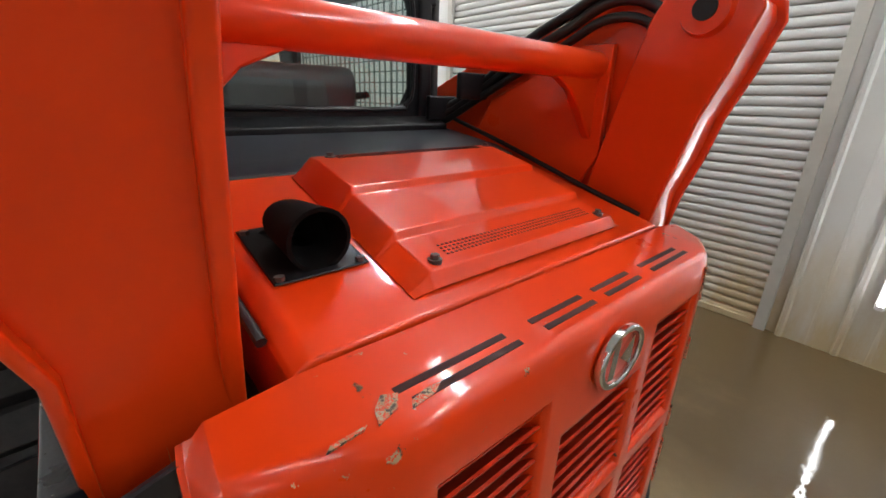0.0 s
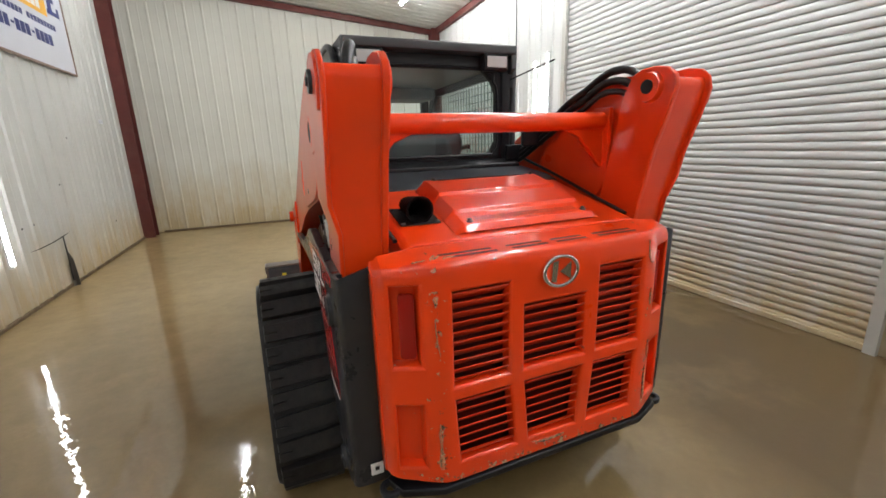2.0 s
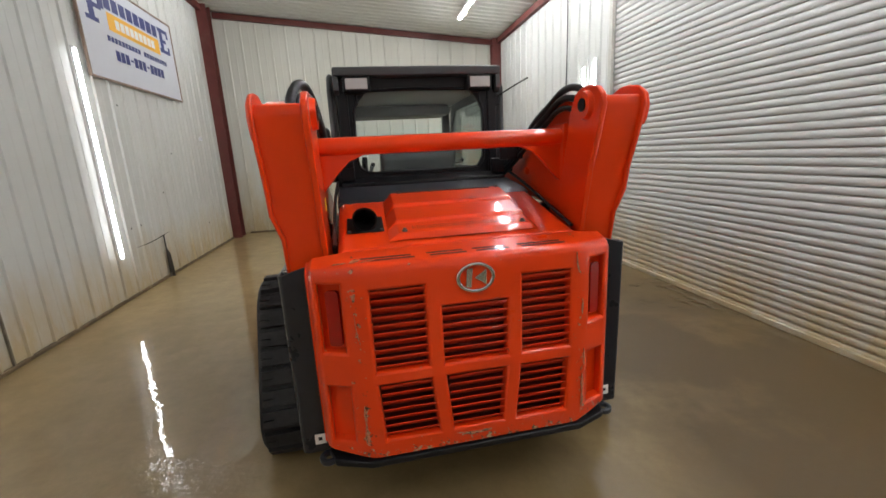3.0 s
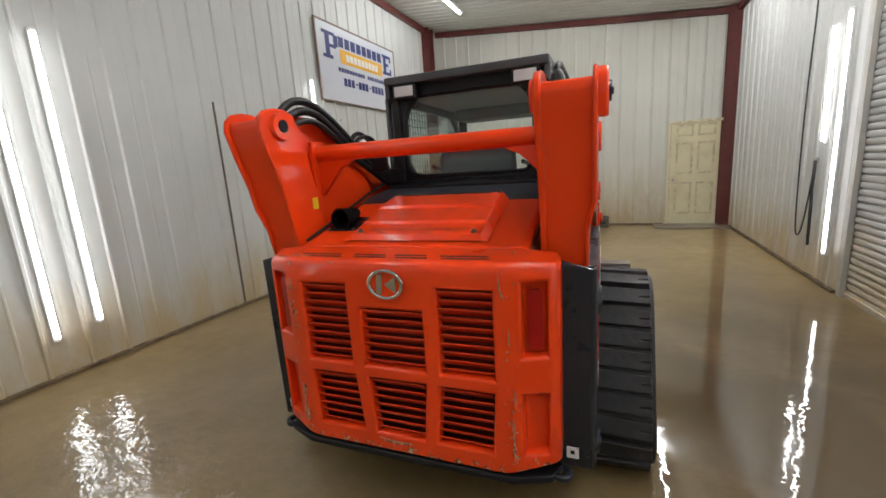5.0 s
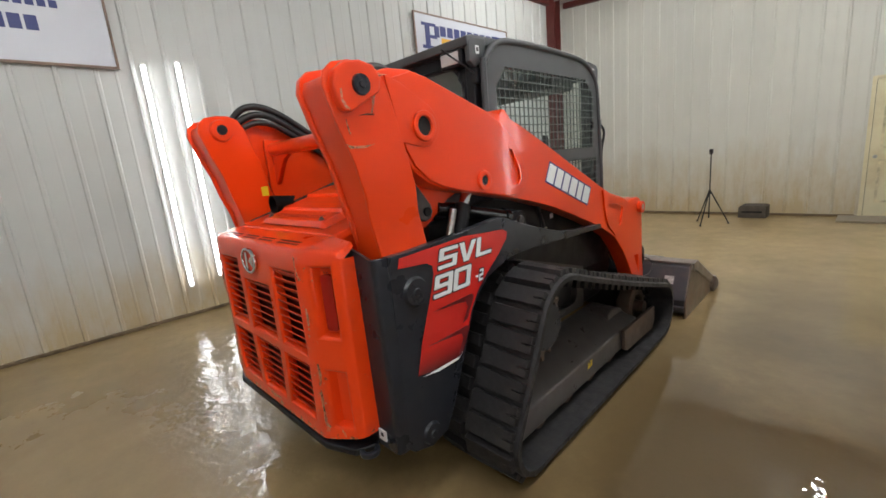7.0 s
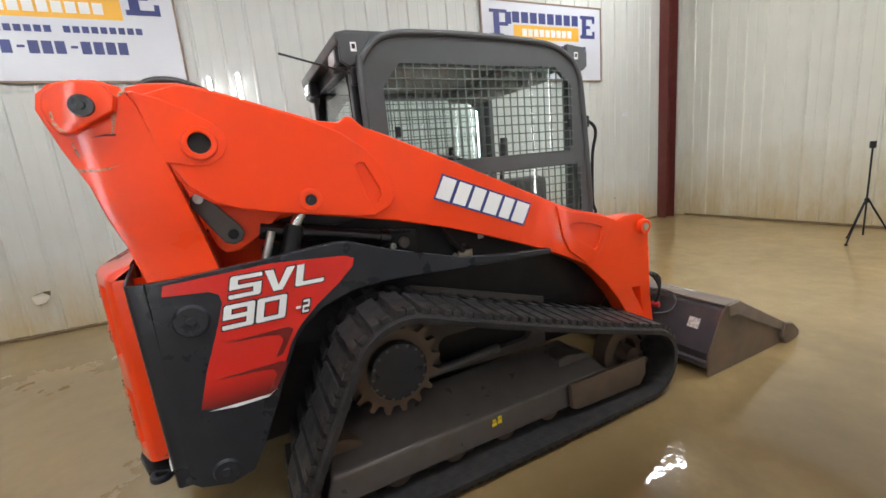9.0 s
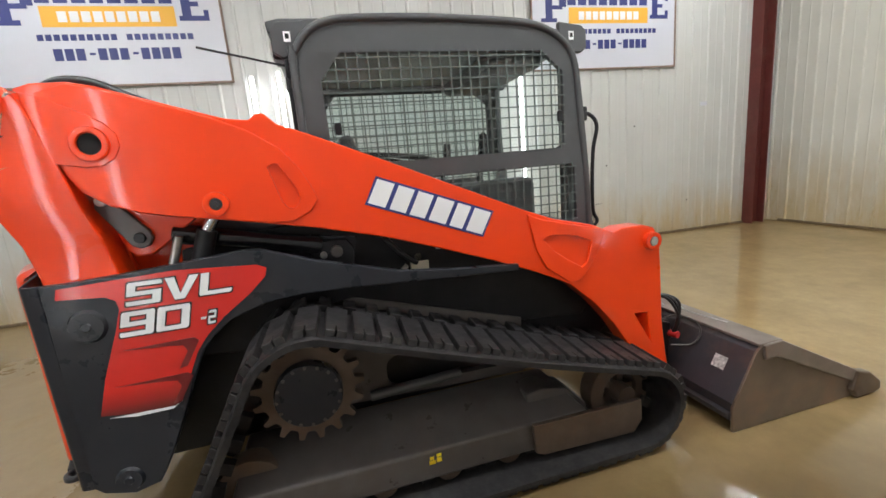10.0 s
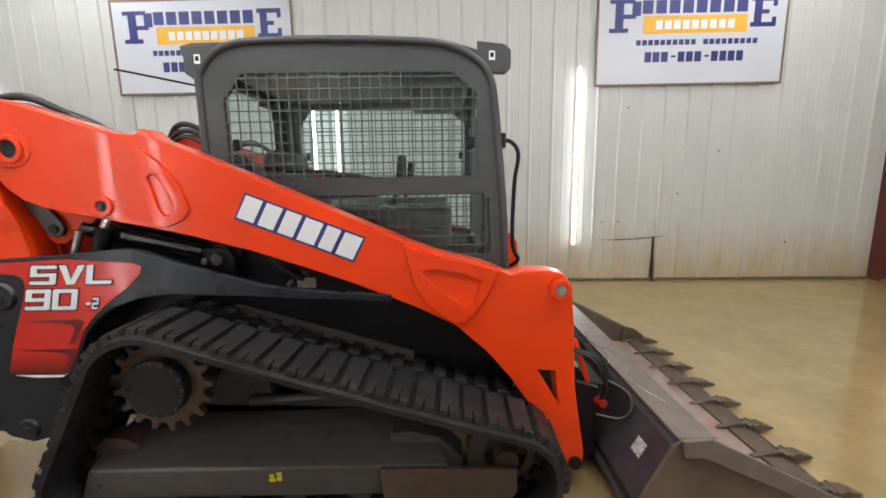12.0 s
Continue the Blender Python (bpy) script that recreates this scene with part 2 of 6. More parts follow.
def glow(name, strength, color=(0.97, 0.99, 1.0)):
    m = bpy.data.materials.new(name)
    m.use_nodes = True
    b = m.node_tree.nodes["Principled BSDF"]
    b.inputs["Base Color"].default_value = (0.9, 0.9, 0.9, 1)
    b.inputs["Emission Color"].default_value = (*color, 1)
    b.inputs["Emission Strength"].default_value = strength
    return m


TUBE = glow("lit_wall_tube", WALL_GLOW)
TUBE_EAST = glow("dim_wall_tube", WALL_GLOW * 1.15)
TUBE_CEILING = glow("lit_ceiling_tube", CEILING_GLOW)
# west ceiling row turned down so the signs' wall stays less bright
TUBE_WEAK = glow("weakened_ceiling_tube", CEILING_GLOW * 0.46)


def glass(name, color=(0.86, 0.93, 0.90)):
    m = bpy.data.materials.new(name)
    m.use_nodes = True
    n, l = m.node_tree.nodes, m.node_tree.links
    for nd in list(n):
        n.remove(nd)
    out = n.new("ShaderNodeOutputMaterial")
    tr, gl, mix, fr = n.new("ShaderNodeBsdfTransparent"), n.new("ShaderNodeBsdfGlossy"), n.new("ShaderNodeMixShader"), n.new("ShaderNodeLayerWeight")
    steep, gloss = n.new("ShaderNodeMath"), n.new("ShaderNodeMath")
    tr.inputs[0].default_value = (*color, 1)
    gl.inputs["Roughness"].default_value = 0.02
    fr.inputs[0].default_value = 0.5
    steep.operation, steep.inputs[1].default_value = "POWER", 5.0
    gloss.operation, gloss.inputs[1].default_value, gloss.inputs[2].default_value = "MULTIPLY_ADD", 0.95, 0.045
    l.new(fr.outputs["Facing"], steep.inputs[0])
    l.new(steep.outputs[0], gloss.inputs[0])
    l.new(gloss.outputs[0], mix.inputs[0])
    l.new(tr.outputs[0], mix.inputs[1])
    l.new(gl.outputs[0], mix.inputs[2])
    l.new(mix.outputs[0], out.inputs[0])
    return m


GLASS = glass("cab_glass", (0.925, 0.970, 0.962))


# ---------------------------------------------------------------- mesh helpers
def part(name, bm, material, parent=None, label="", smooth=False):
    bmesh.ops.recalc_face_normals(bm, faces=bm.faces)
    me = bpy.data.meshes.new(name)
    bm.to_mesh(me)
    bm.free()
    me.materials.append(material)
    if smooth:
        for p in me.polygons:
            p.use_smooth = True
        me.set_sharp_from_angle(angle=radians(45))
    ob = new(name, me)
    if smooth:
        wn = ob.modifiers.new("weighted", "WEIGHTED_NORMAL")
        wn.keep_sharp = True
    if parent is not None:
        ob.parent = parent
    if label:
        tagged(ob, label)
    return ob


def again(name, me, m, parent):
    """One more object on a mesh that is there already."""
    ob = new(name, me)
    ob.parent = parent
    ob.matrix_basis = m
    return ob


def soften(bm, size, seg=2, angle=32):
    es = [e for e in bm.edges if len(e.link_faces) == 2 and e.calc_face_angle(0) > radians(angle)]
    if es:
        bmesh.ops.bevel(bm, geom=es, offset=size, segments=seg, profile=0.5, affect="EDGES", clamp_overlap=True)


def put_box(bm, lo, hi, m=None):
    vs = [bm.verts.new(Vector((x, y, z)) if m is None else m @ Vector((x, y, z))) for x in (lo[0], hi[0]) for y in (lo[1], hi[1]) for z in (lo[2], hi[2])]
    for f in ((0, 1, 3, 2), (4, 6, 7, 5), (0, 4, 5, 1), (2, 3, 7, 6), (0, 2, 6, 4), (1, 5, 7, 3)):
        bm.faces.new([vs[i] for i in f])


def box(lo, hi, bevel=0.0, seg=2, m=None):
    bm = bmesh.new()
    put_box(bm, lo, hi, m)
    bmesh.ops.recalc_face_normals(bm, faces=bm.faces)
    if bevel:
        soften(bm, bevel, seg)
    return bm


def put_prism(bm, pts, x0, x1, holes=(), axis="x"):
    """A plate whose outline lies in the plane across axis, from x0 to x1 along it, with holes through it."""
    from_2d = {"x": lambda a, b, c: (c, a, b), "y": lambda a, b, c: (a, c, b), "z": lambda a, b, c: (a, b, c)}[axis]
    loops = [list(pts)] + [list(h) for h in holes]
    tris = tess([[Vector((a, b, 0)) for a, b in lp] for lp in loops])
    flat = [p for lp in loops for p in lp]
    lo = [bm.verts.new(from_2d(a, b, x0)) for a, b in flat]
    hi = [bm.verts.new(from_2d(a, b, x1)) for a, b in flat]
    for t in tris:
        bm.faces.new([lo[i] for i in t])
        bm.faces.new([hi[i] for i in reversed(t)])
    s = 0
    for lp in loops:
        k = len(lp)
        for i in range(k):
            a, b = s + i, s + (i + 1) % k
            bm.faces.new([lo[a], lo[b], hi[b], hi[a]])
        s += k


def tess(loops):
    from mathutils.geometry import tessellate_polygon
    return [t for t in tessellate_polygon(loops) if len(set(t)) == 3]


def prism(pts, x0, x1, holes=(), axis="x", bevel=0.0, seg=2):
    bm = bmesh.new()
    put_prism(bm, pts, x0, x1, holes, axis)
    bmesh.ops.recalc_face_normals(bm, faces=bm.faces)
    if bevel:
        soften(bm, bevel, seg)
    return bm


def put_cyl(bm, p0, p1, r, r1=None, n=24):
    p0, p1 = Vector(p0), Vector(p1)
    d = p1 - p0
    m = Matrix.Translation((p0 + p1) / 2) @ d.to_track_quat("Z", "Y").to_matrix().to_4x4()
    bmesh.ops.create_cone(bm, cap_ends=True, segments=n, radius1=r, radius2=r if r1 is None else r1, depth=d.length, matrix=m)


def cyl(p0, p1, r, r1=None, n=24, bevel=0.0):
    bm = bmesh.new()
    put_cyl(bm, p0, p1, r, r1, n)
    if bevel:
        soften(bm, bevel, 2, 50)
    return bm


def put_ring(bm, c, axis, r0, r1, depth, n=28):
    """A flat ring with a hole, along x, y or z, from c by depth."""
    k = "xyz".index(axis)
    cols = []
    for i in range(n):
        a = 2 * math.pi * i / n
        row = []
        for r, h in ((r0, 0), (r1, 0), (r1, depth), (r0, depth)):
            p = [r * math.cos(a), r * math.sin(a)]
            p.insert(k, h)
            row.append(bm.verts.new(Vector(c) + Vector(p)))
        cols.append(row)
    for i in range(n):
        a, b = cols[i], cols[(i + 1) % n]
        for j in range(4):
            bm.faces.new([a[j], a[(j + 1) % 4], b[(j + 1) % 4], b[j]])


def ring(c, axis, r0, r1, depth, n=28, bevel=0.0):
    bm = bmesh.new()
    put_ring(bm, c, axis, r0, r1, depth, n)
    bmesh.ops.recalc_face_normals(bm, faces=bm.faces)
    if bevel:
        soften(bm, bevel, 2, 50)
    return bm


def put_tube(bm, pts, r, n=10, steps=6):
    """A round tube along a smooth line through pts."""
    P = [Vector(p) for p in pts]
    P = [2 * P[0] - P[1]] + P + [2 * P[-1] - P[-2]]
    line = []
    for i in range(1, len(P) - 2):
        a, b, c, d = P[i - 1:i + 3]
        for s in range(steps):
            u = s / steps
            line.append(0.5 * ((2 * b) + (c - a) * u + (2 * a - 5 * b + 4 * c - d) * u * u + (3 * b - a - 3 * c + d) * u ** 3))
    line.append(P[-2])
    rings, up = [], None
    for i, p in enumerate(line):
        t = (line[min(i + 1, len(line) - 1)] - line[max(i - 1, 0)]).normalized()
        if up is None:
            up = t.orthogonal().normalized()
        up = (up - t * up.dot(t)).normalized()
        side = t.cross(up)
        rings.append([bm.verts.new(p + r * (math.cos(2 * math.pi * k / n) * up + math.sin(2 * math.pi * k / n) * side)) for k in range(n)])
    for a, b in zip(rings, rings[1:]):
        for k in range(n):
            bm.faces.new([a[k], a[(k + 1) % n], b[(k + 1) % n], b[k]])
    bm.faces.new(rings[0][::-1])
    bm.faces.new(rings[-1])


def tube(pts, r, n=10, steps=6):
    bm = bmesh.new()
    put_tube(bm, pts, r, n, steps)
    return bm


def circle(cx, cy, r, n=16, a0=0.0, a1=360.0):
    full = abs(a1 - a0 - 360) < 1e-6
    k = n if full else n + 1
    return [(cx + r * math.cos(radians(a0 + (a1 - a0) * i / n)), cy + r * math.sin(radians(a0 + (a1 - a0) * i / n))) for i in range(k)]


def rounded(x0, y0, x1, y1, r, n=4):
    out = []
    for cx, cy, a in ((x1 - r, y1 - r, 0), (x0 + r, y1 - r, 90), (x0 + r, y0 + r, 180), (x1 - r, y0 + r, 270)):
        out += circle(cx, cy, r, n, a, a + 90)
    return out


def empty(name):
    return new(name)


# ---------------------------------------------------------------- the hall
XL, XR, YF, YB = -3.45, 2.90, 8.75, -5.2
ZL, ZR = 4.74, 4.14          # the ceiling falls from the signs' side to the roll-up door's side
DOOR_Y0, DOOR_Y1 = 0.28, 3.87   # roll-up door
DOOR_TOP = 3.75


def ceil_z(x):
    return ZL + (ZR - ZL) * (x - XL) / (XR - XL)


def build_floor():
    bm = box((XL - 0.3, YB - 0.3, -0.2), (XR + 0.9, YF + 0.3, 0.0))
    tagged(part("floor", bm, FLOOR), "wet brown concrete floor with puddles", "floor", kind="structure")


def sheet_mesh(width, z0, z1a, z1b, material, depth=0.02):
    """One wall sheet: flat pan with a raised rib at one edge and two faint ones; along x, facing -y."""
    prof = [(0, 0), (0.012, -depth), (0.034, -depth), (0.046, 0), (width * 0.55, 0), (width * 0.55 + 0.006, -0.003), (width * 0.55 + 0.020, -0.003), (width * 0.55 + 0.026, 0), (width, 0)]
    bm = bmesh.new()
    lo = [bm.verts.new((x, y, z0)) for x, y in prof]
    hi = [bm.verts.new((x, y, z1a + (z1b - z1a) * x / width)) for x, y in prof]
    for i in range(len(prof) - 1):
        bm.faces.new([lo[i], lo[i + 1], hi[i + 1], hi[i]])
    me = bpy.data.meshes.new("panel")
    bm.to_mesh(me)
    bm.free()
    me.materials.append(material)
    return me


SHEET = 0.305


def panels(wall, x_of, count, turn, top_of, material=WALLWHITE):
    """Sheets side by side under one wall; alike ones share a mesh."""
    cache = {}
    for i in range(count):
        p, z1a, z1b = x_of(i), *top_of(i)
        key = (round(z1a, 3), round(z1b, 3))
        if key not in cache:
            cache[key] = sheet_mesh(SHEET, 0.0, z1a, z1b, material)
        again("panel", cache[key], pose(*p, 0, 0, turn), wall)


def build_walls():
    # signs' side
    w = part("wall_west", box((XL - 0.25, YB - 0.25, -0.1), (XL - 0.03, YF + 0.25, ZL + 0.1)), WALLWHITE)
    tagged(w, "white ribbed metal wall with muddy splashes at its foot", "wall", kind="structure")
    n = math.ceil((YF - YB) / SHEET)
    panels(w, lambda i: (XL - 0.004, YB + i * SHEET, 0), n, 90, lambda i: (ZL, ZL))
    # far end
    w = part("wall_north", box((XL - 0.03, YF + 0.03, -0.1), (XR + 0.03, YF + 0.25, ZL + 0.1)), WALLWHITE)
    tagged(w, "white ribbed metal end wall, stained brown below", "wall", kind="structure")
    n = math.ceil((XR - XL) / SHEET)
    panels(w, lambda i: (XL + i * SHEET, YF, 0), n, 0, lambda i: (ceil_z(XL + i * SHEET), ceil_z(XL + (i + 1) * SHEET)), WALLEND)
    # behind the camera
    w = part("wall_south", box((XL - 0.03, YB - 0.25, -0.1), (XR + 0.03, YB - 0.03, ZL + 0.1)), WALLWHITE)
    tagged(w, "plain white metal wall", "wall", kind="structure")
    # roll-up door's side: three pieces round the opening
    bm = bmesh.new()
    put_box(bm, (XR + 0.03, YB - 0.25, -0.1), (XR + 0.25, DOOR_Y0 - 0.02, ZR + 0.3))
    put_box(bm, (XR + 0.03, DOOR_Y1 + 0.02, -0.1), (XR + 0.25, YF + 0.25, ZR + 0.3))
    put_box(bm, (XR + 0.03, DOOR_Y0 - 0.02, DOOR_TOP), (XR + 0.25, DOOR_Y1 + 0.02, ZR + 0.3))
    w = part("wall_east", bm, WALLWHITE)
    tagged(w, "white ribbed metal wall round a roll-up door", "wall", kind="structure")
    n = int((YF - DOOR_Y1 - 0.12) / SHEET) + 1
    panels(w, lambda i: (XR + 0.004, YF - i * SHEET, 0), n, -90, lambda i: (ZR, ZR))
    n2 = int((DOOR_Y0 - 0.12 - YB) / SHEET)
    panels(w, lambda i: (XR + 0.004, DOOR_Y0 - 0.12 - i * SHEET, 0), n2, -90, lambda i: (ZR, ZR))


def build_baseboards():
    grime = mat("muddy_base_rail", (0.16, 0.11, 0.06), 0.6, grain=0.4, grain_scale=7, stain=(0.05, 0.04, 0.03), stain_scale=4, stain_amount=0.7, placed=True)
    for i, (lo, hi) in enumerate((((XL - 0.01, YB, 0.0), (XL + 0.022, YF - 0.36, 0.035)), ((XL + 0.22, YF - 0.035, 0.0), (1.745, YF + 0.01, 0.035)), ((XR - 0.035, DOOR_Y1 + 0.11, 0.0), (XR + 0.01, YF - 0.24, 0.035)))):
        tagged(part("baseboard_%d" % (i + 1), box(lo, hi, 0.006, 1), grime), "mud-caked base rail along the wall's foot", "base rail", kind="structure")


def build_ceiling():
    bm = bmesh.new()
    k = int((YF - YB) / 0.2)
    prof = []
    for i in range(k + 1):
        y = YB + i * (YF - YB) / k
        prof += [(y, 0), (y + 0.012, -0.018), (y + 0.04, -0.018), (y + 0.052, 0)]
    prof = [p for p in prof if p[0] <= YF]
    a = [bm.verts.new((XL - 0.1, y, ceil_z(XL - 0.1) + z)) for y, z in prof]
    b = [bm.verts.new((XR + 0.1, y, ceil_z(XR + 0.1) + z)) for y, z in prof]
    for i in range(len(prof) - 1):
        bm.faces.new([a[i], a[i + 1], b[i + 1], b[i]])
    v = [bm.verts.new((x, y, ceil_z(x) + 0.12)) for x, y in ((XL - 0.3, YB - 0.3), (XR + 0.3, YB - 0.3), (XR + 0.3, YF + 0.3), (XL - 0.3, YF + 0.3))]
    bm.faces.new(v)
    tagged(part("ceiling", bm, CEILWHITE), "white ribbed metal ceiling, gently sloping", "ceiling", kind="structure")


def h_beam(length_z, size=0.2):
    """A steel column of H section, standing at the origin."""
    s, t = size / 2, 0.012
    pts = [(-s, -s), (s, -s), (s, -s + t), (t / 2, -s + t), (t / 2, s - t), (s, s - t), (s, s), (-s, s), (-s, s - t), (-t / 2, s - t), (-t / 2, -s + t), (-s, -s + t)]
    return prism(pts, 0, length_z, axis="z")


def build_steel():
    for i, (x, y, top) in enumerate(((XL + 0.06, 8.32, ZL - 0.02), (XR - 0.10, YF - 0.16, ZR - 0.02), (XL + 0.06, YB + 0.12, ZL - 0.02), (XR - 0.06, YB + 0.12, ZR - 0.02))):
        ob = part("column_%d" % (i + 1), h_beam(top, 0.26 if i == 0 else 0.2), COLUMN_RED)
        ob.location = (x, y, 0)
        tagged(ob, "red-oxide painted steel corner column", "column", kind="structure")
    # beam along the far wall under the ceiling, and purlins along both sides
    for i, (a, b) in enumerate((((XL + 0.15, YF - 0.06), (XR - 0.1, YF - 0.06)), ((XL + 0.05, YB + 0.1), (XL + 0.05, YF - 0.2)), ((XR - 0.05, YB + 0.1), (XR - 0.05, YF - 0.2)))):
        p0, p1 = Vector((*a, ceil_z(a[0]) - 0.075)), Vector((*b, ceil_z(b[0]) - 0.075))
        bm = bmesh.new()
        m = Matrix.Translation(p0) @ (p1 - p0).to_track_quat("X", "Z").to_matrix().to_4x4()
        put_box(bm, (0, -0.04, -0.06), ((p1 - p0).length, 0.04, 0.05), m)
        tagged(part("trim_%d" % (i + 1), bm, COLUMN_RED), "red-oxide steel eave beam", "beam", kind="structure")


def build_rollup():
    d = empty("door_1")
    tagged(d, "closed white corrugated roll-up steel door, dirty below", "roll-up door", kind="structure")
    pitch = 0.0667
    n = int((DOOR_TOP - 0.05) / pitch) + 1
    prof = [(0.006, 0.0), (-0.005, 0.003), (-0.010, 0.012), (-0.012, 0.026), (-0.011, 0.040), (-0.007, 0.052), (-0.001, 0.0585), (0.009, 0.0605), (0.012, 0.064), (0.006, 0.0667)]
    bm = bmesh.new()
    a = [bm.verts.new((x, DOOR_Y0, z)) for x, z in prof]
    b = [bm.verts.new((x, DOOR_Y1, z)) for x, z in prof]
    for i in range(len(prof) - 1):
        bm.faces.new([a[i], a[i + 1], b[i + 1], b[i]])
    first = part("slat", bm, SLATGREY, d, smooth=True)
    first.location = (XR + 0.05, 0, 0.02)
    for i in range(1, n):
        again("slat", first.data, pose(XR + 0.05, 0, 0.02 + i * pitch), d)
    for y0, y1 in ((DOOR_Y0 - 0.06, DOOR_Y0 + 0.012), (DOOR_Y1 - 0.012, DOOR_Y1 + 0.06)):
        bm = bmesh.new()
        put_box(bm, (XR - 0.012, y0, 0), (XR + 0.03, y1, DOOR_TOP))
        soften(bm, 0.004, 1)
        part("jamb", bm, mat("jamb_steel", (0.46, 0.45, 0.41), 0.4, metal=0.0, grain=0.1, grain_scale=6, stain=(0.3, 0.22, 0.14), stain_scale=3, stain_amount=0.4), d, "white steel guide rail")
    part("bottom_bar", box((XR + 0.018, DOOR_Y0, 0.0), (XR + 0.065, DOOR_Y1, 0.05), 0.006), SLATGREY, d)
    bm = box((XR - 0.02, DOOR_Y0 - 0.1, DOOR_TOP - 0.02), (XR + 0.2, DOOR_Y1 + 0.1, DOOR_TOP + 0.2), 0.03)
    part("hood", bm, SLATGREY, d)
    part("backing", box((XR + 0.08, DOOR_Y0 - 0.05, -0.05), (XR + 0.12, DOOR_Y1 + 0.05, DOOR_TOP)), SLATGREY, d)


def build_entry_door():
    d = empty("door_2")
    tagged(d, "closed cream six-panel entry door, stained with mud", "door", kind="structure")
    x0, x1, h, y = 1.825, 2.735, 2.09, YF - 0.03
    part("leaf", box((x0, y - 0.012, 0.02), (x1, y + 0.03, h), 0.003), DOORCREAM, d)
    w = x1 - x0
    for cx in (x0 + 0.11, x0 + w / 2 + 0.04):
        for z0, z1 in ((0.24, 0.90), (1.07, 1.71), (1.83, 2.06)):
            bm = bmesh.new()
            px1 = cx + w / 2 - 0.15
            put_prism(bm, [(cx, z0), (px1, z0), (px1, z1), (cx, z1)], y - 0.030, y - 0.012, [[(cx + 0.03, z0 + 0.03), (px1 - 0.03, z0 + 0.03), (px1 - 0.03, z1 - 0.03), (cx + 0.03, z1 - 0.03)]], "y")
            bmesh.ops.recalc_face_normals(bm, faces=bm.faces)
            soften(bm, 0.004, 1)
            part("moulding", bm, DOORGROOVE, d, "mud-stained panel moulding")
            part("panel", box((cx + 0.034, y - 0.026, z0 + 0.034), (px1 - 0.034, y - 0.010, z1 - 0.034), 0.008), DOORCREAM, d)
    for a, b in (((x0 - 0.05, 0), (x0, h + 0.05)), ((x1, 0), (x1 + 0.05, h + 0.05)), ((x0, h), (x1, h + 0.05))):
        part("casing", box((a[0], y - 0.045, a[1]), (b[0], y + 0.03, b[1]), 0.003), DOORGROOVE if a[0] > x1 - 0.01 or a[1] > 1 else DOORCREAM, d)
    part("reveal", box((x0 - 0.012, y - 0.03, 0.02), (x0 + 0.004, y - 0.008, h)), DARKGAP, d)
    for z in (0.35, 1.05, 1.85):
        part("hinge", cyl((x1 - 0.004, y - 0.03, z), (x1 - 0.004, y - 0.03, z + 0.11), 0.012, n=12), FRAMESTEEL, d, "dark hinge", True)
    bm = cyl((x0 + 0.07, y - 0.012, 0.95), (x0 + 0.07, y - 0.05, 0.95), 0.012)
    put_cyl(bm, (x0 + 0.07, y - 0.05, 0.95), (x0 + 0.07, y - 0.08, 0.95), 0.028, 0.022)
    part("knob", bm, STEEL, d, "round metal door knob", True)


HOUSING = mat("lamp_channel_white", (0.62, 0.62, 0.62), 0.4, grain=0.05, grain_scale=10)


def build_strip(tube_mat, r=0.018, wide=0.026):
    """A vertical LED tube with its channel and end caps, facing +x, on the wall at x=0, from z=0 to 2.42."""
    root = empty("strip_light")
    tagged(root, "lit white LED tube mounted upright on the ribbed wall", "strip light", group="wall strip lights")
    part("housing", box((0.0, -wide, 0), (0.028, wide, 2.42), 0.004), HOUSING, root)
    part("tube", cyl((0.024 + r, 0, 0.03), (0.024 + r, 0, 2.39), r, n=16), tube_mat, root, "glowing LED tube", True)
    for z in (0.0, 2.39):
        part("end_cap", box((0.0, -0.018, z), (0.050, 0.018, z + 0.03), 0.005), WHITE_INK, root)
    return root


def build_lights():
    s = build_strip(TUBE)
    s.matrix_basis = pose(XL + 0.002, 0.40, 0.33)
    # the tube at y = -4.0 is unseen, added as fill behind the camera
    for y, z in ((0.72, 0.38), (4.00, 0.52), (-4.0, 0.45)):
        copy_thing(s, pose(XL + 0.002, y, z))
    e = build_strip(TUBE_EAST, 0.014)
    e.matrix_basis = pose(XR - 0.018, 4.19, 0.36, 0, 0, 180)
    for y, z in ((-0.28, 0.4), (-0.72, 0.4)):
        copy_thing(e, pose(XR - 0.018, y, z, 0, 0, 180))
    half = empty("strip_light")
    tagged(half, "short lit white LED tube mounted upright on the wall", "strip light", group="wall strip lights")
    part("housing", box((0.0, -0.013, 0), (0.028, 0.013, 1.2), 0.004), WHITE_INK, half)
    part("tube", cyl((0.042, 0, 0.03), (0.042, 0, 1.17), 0.014, n=16), TUBE_EAST, half, "glowing LED tube", True)
    half.matrix_basis = pose(XR - 0.018, 4.50, 1.52, 0, 0, 180)
    slope = math.degrees(math.atan2(ZL - ZR, XR - XL))
    turn = Matrix(((0, -1, 0, 0), (0, 0, 1, 0), (-1, 0, 0, 0), (0, 0, 0, 1)))
    # only the strips at y = 5.0 are seen; the others are added fill light
    for x, ys, lit in ((-2.2, (5.0, -3.7), TUBE_WEAK), (1.7, (5.0, 2.1, -0.8, -3.7), TUBE_CEILING)):
        first = build_strip(lit, 0.014, 0.075)
        for y in ys:
            c = first if y == ys[0] else copy_thing(first, pose(x, y, 0))
            c.matrix_basis = pose(x, y, ceil_z(x) - 0.020, 0, slope, 0) @ turn
            tagged(c, "lit white LED tube fixed to the ribbed ceiling", group="ceiling strip lights")


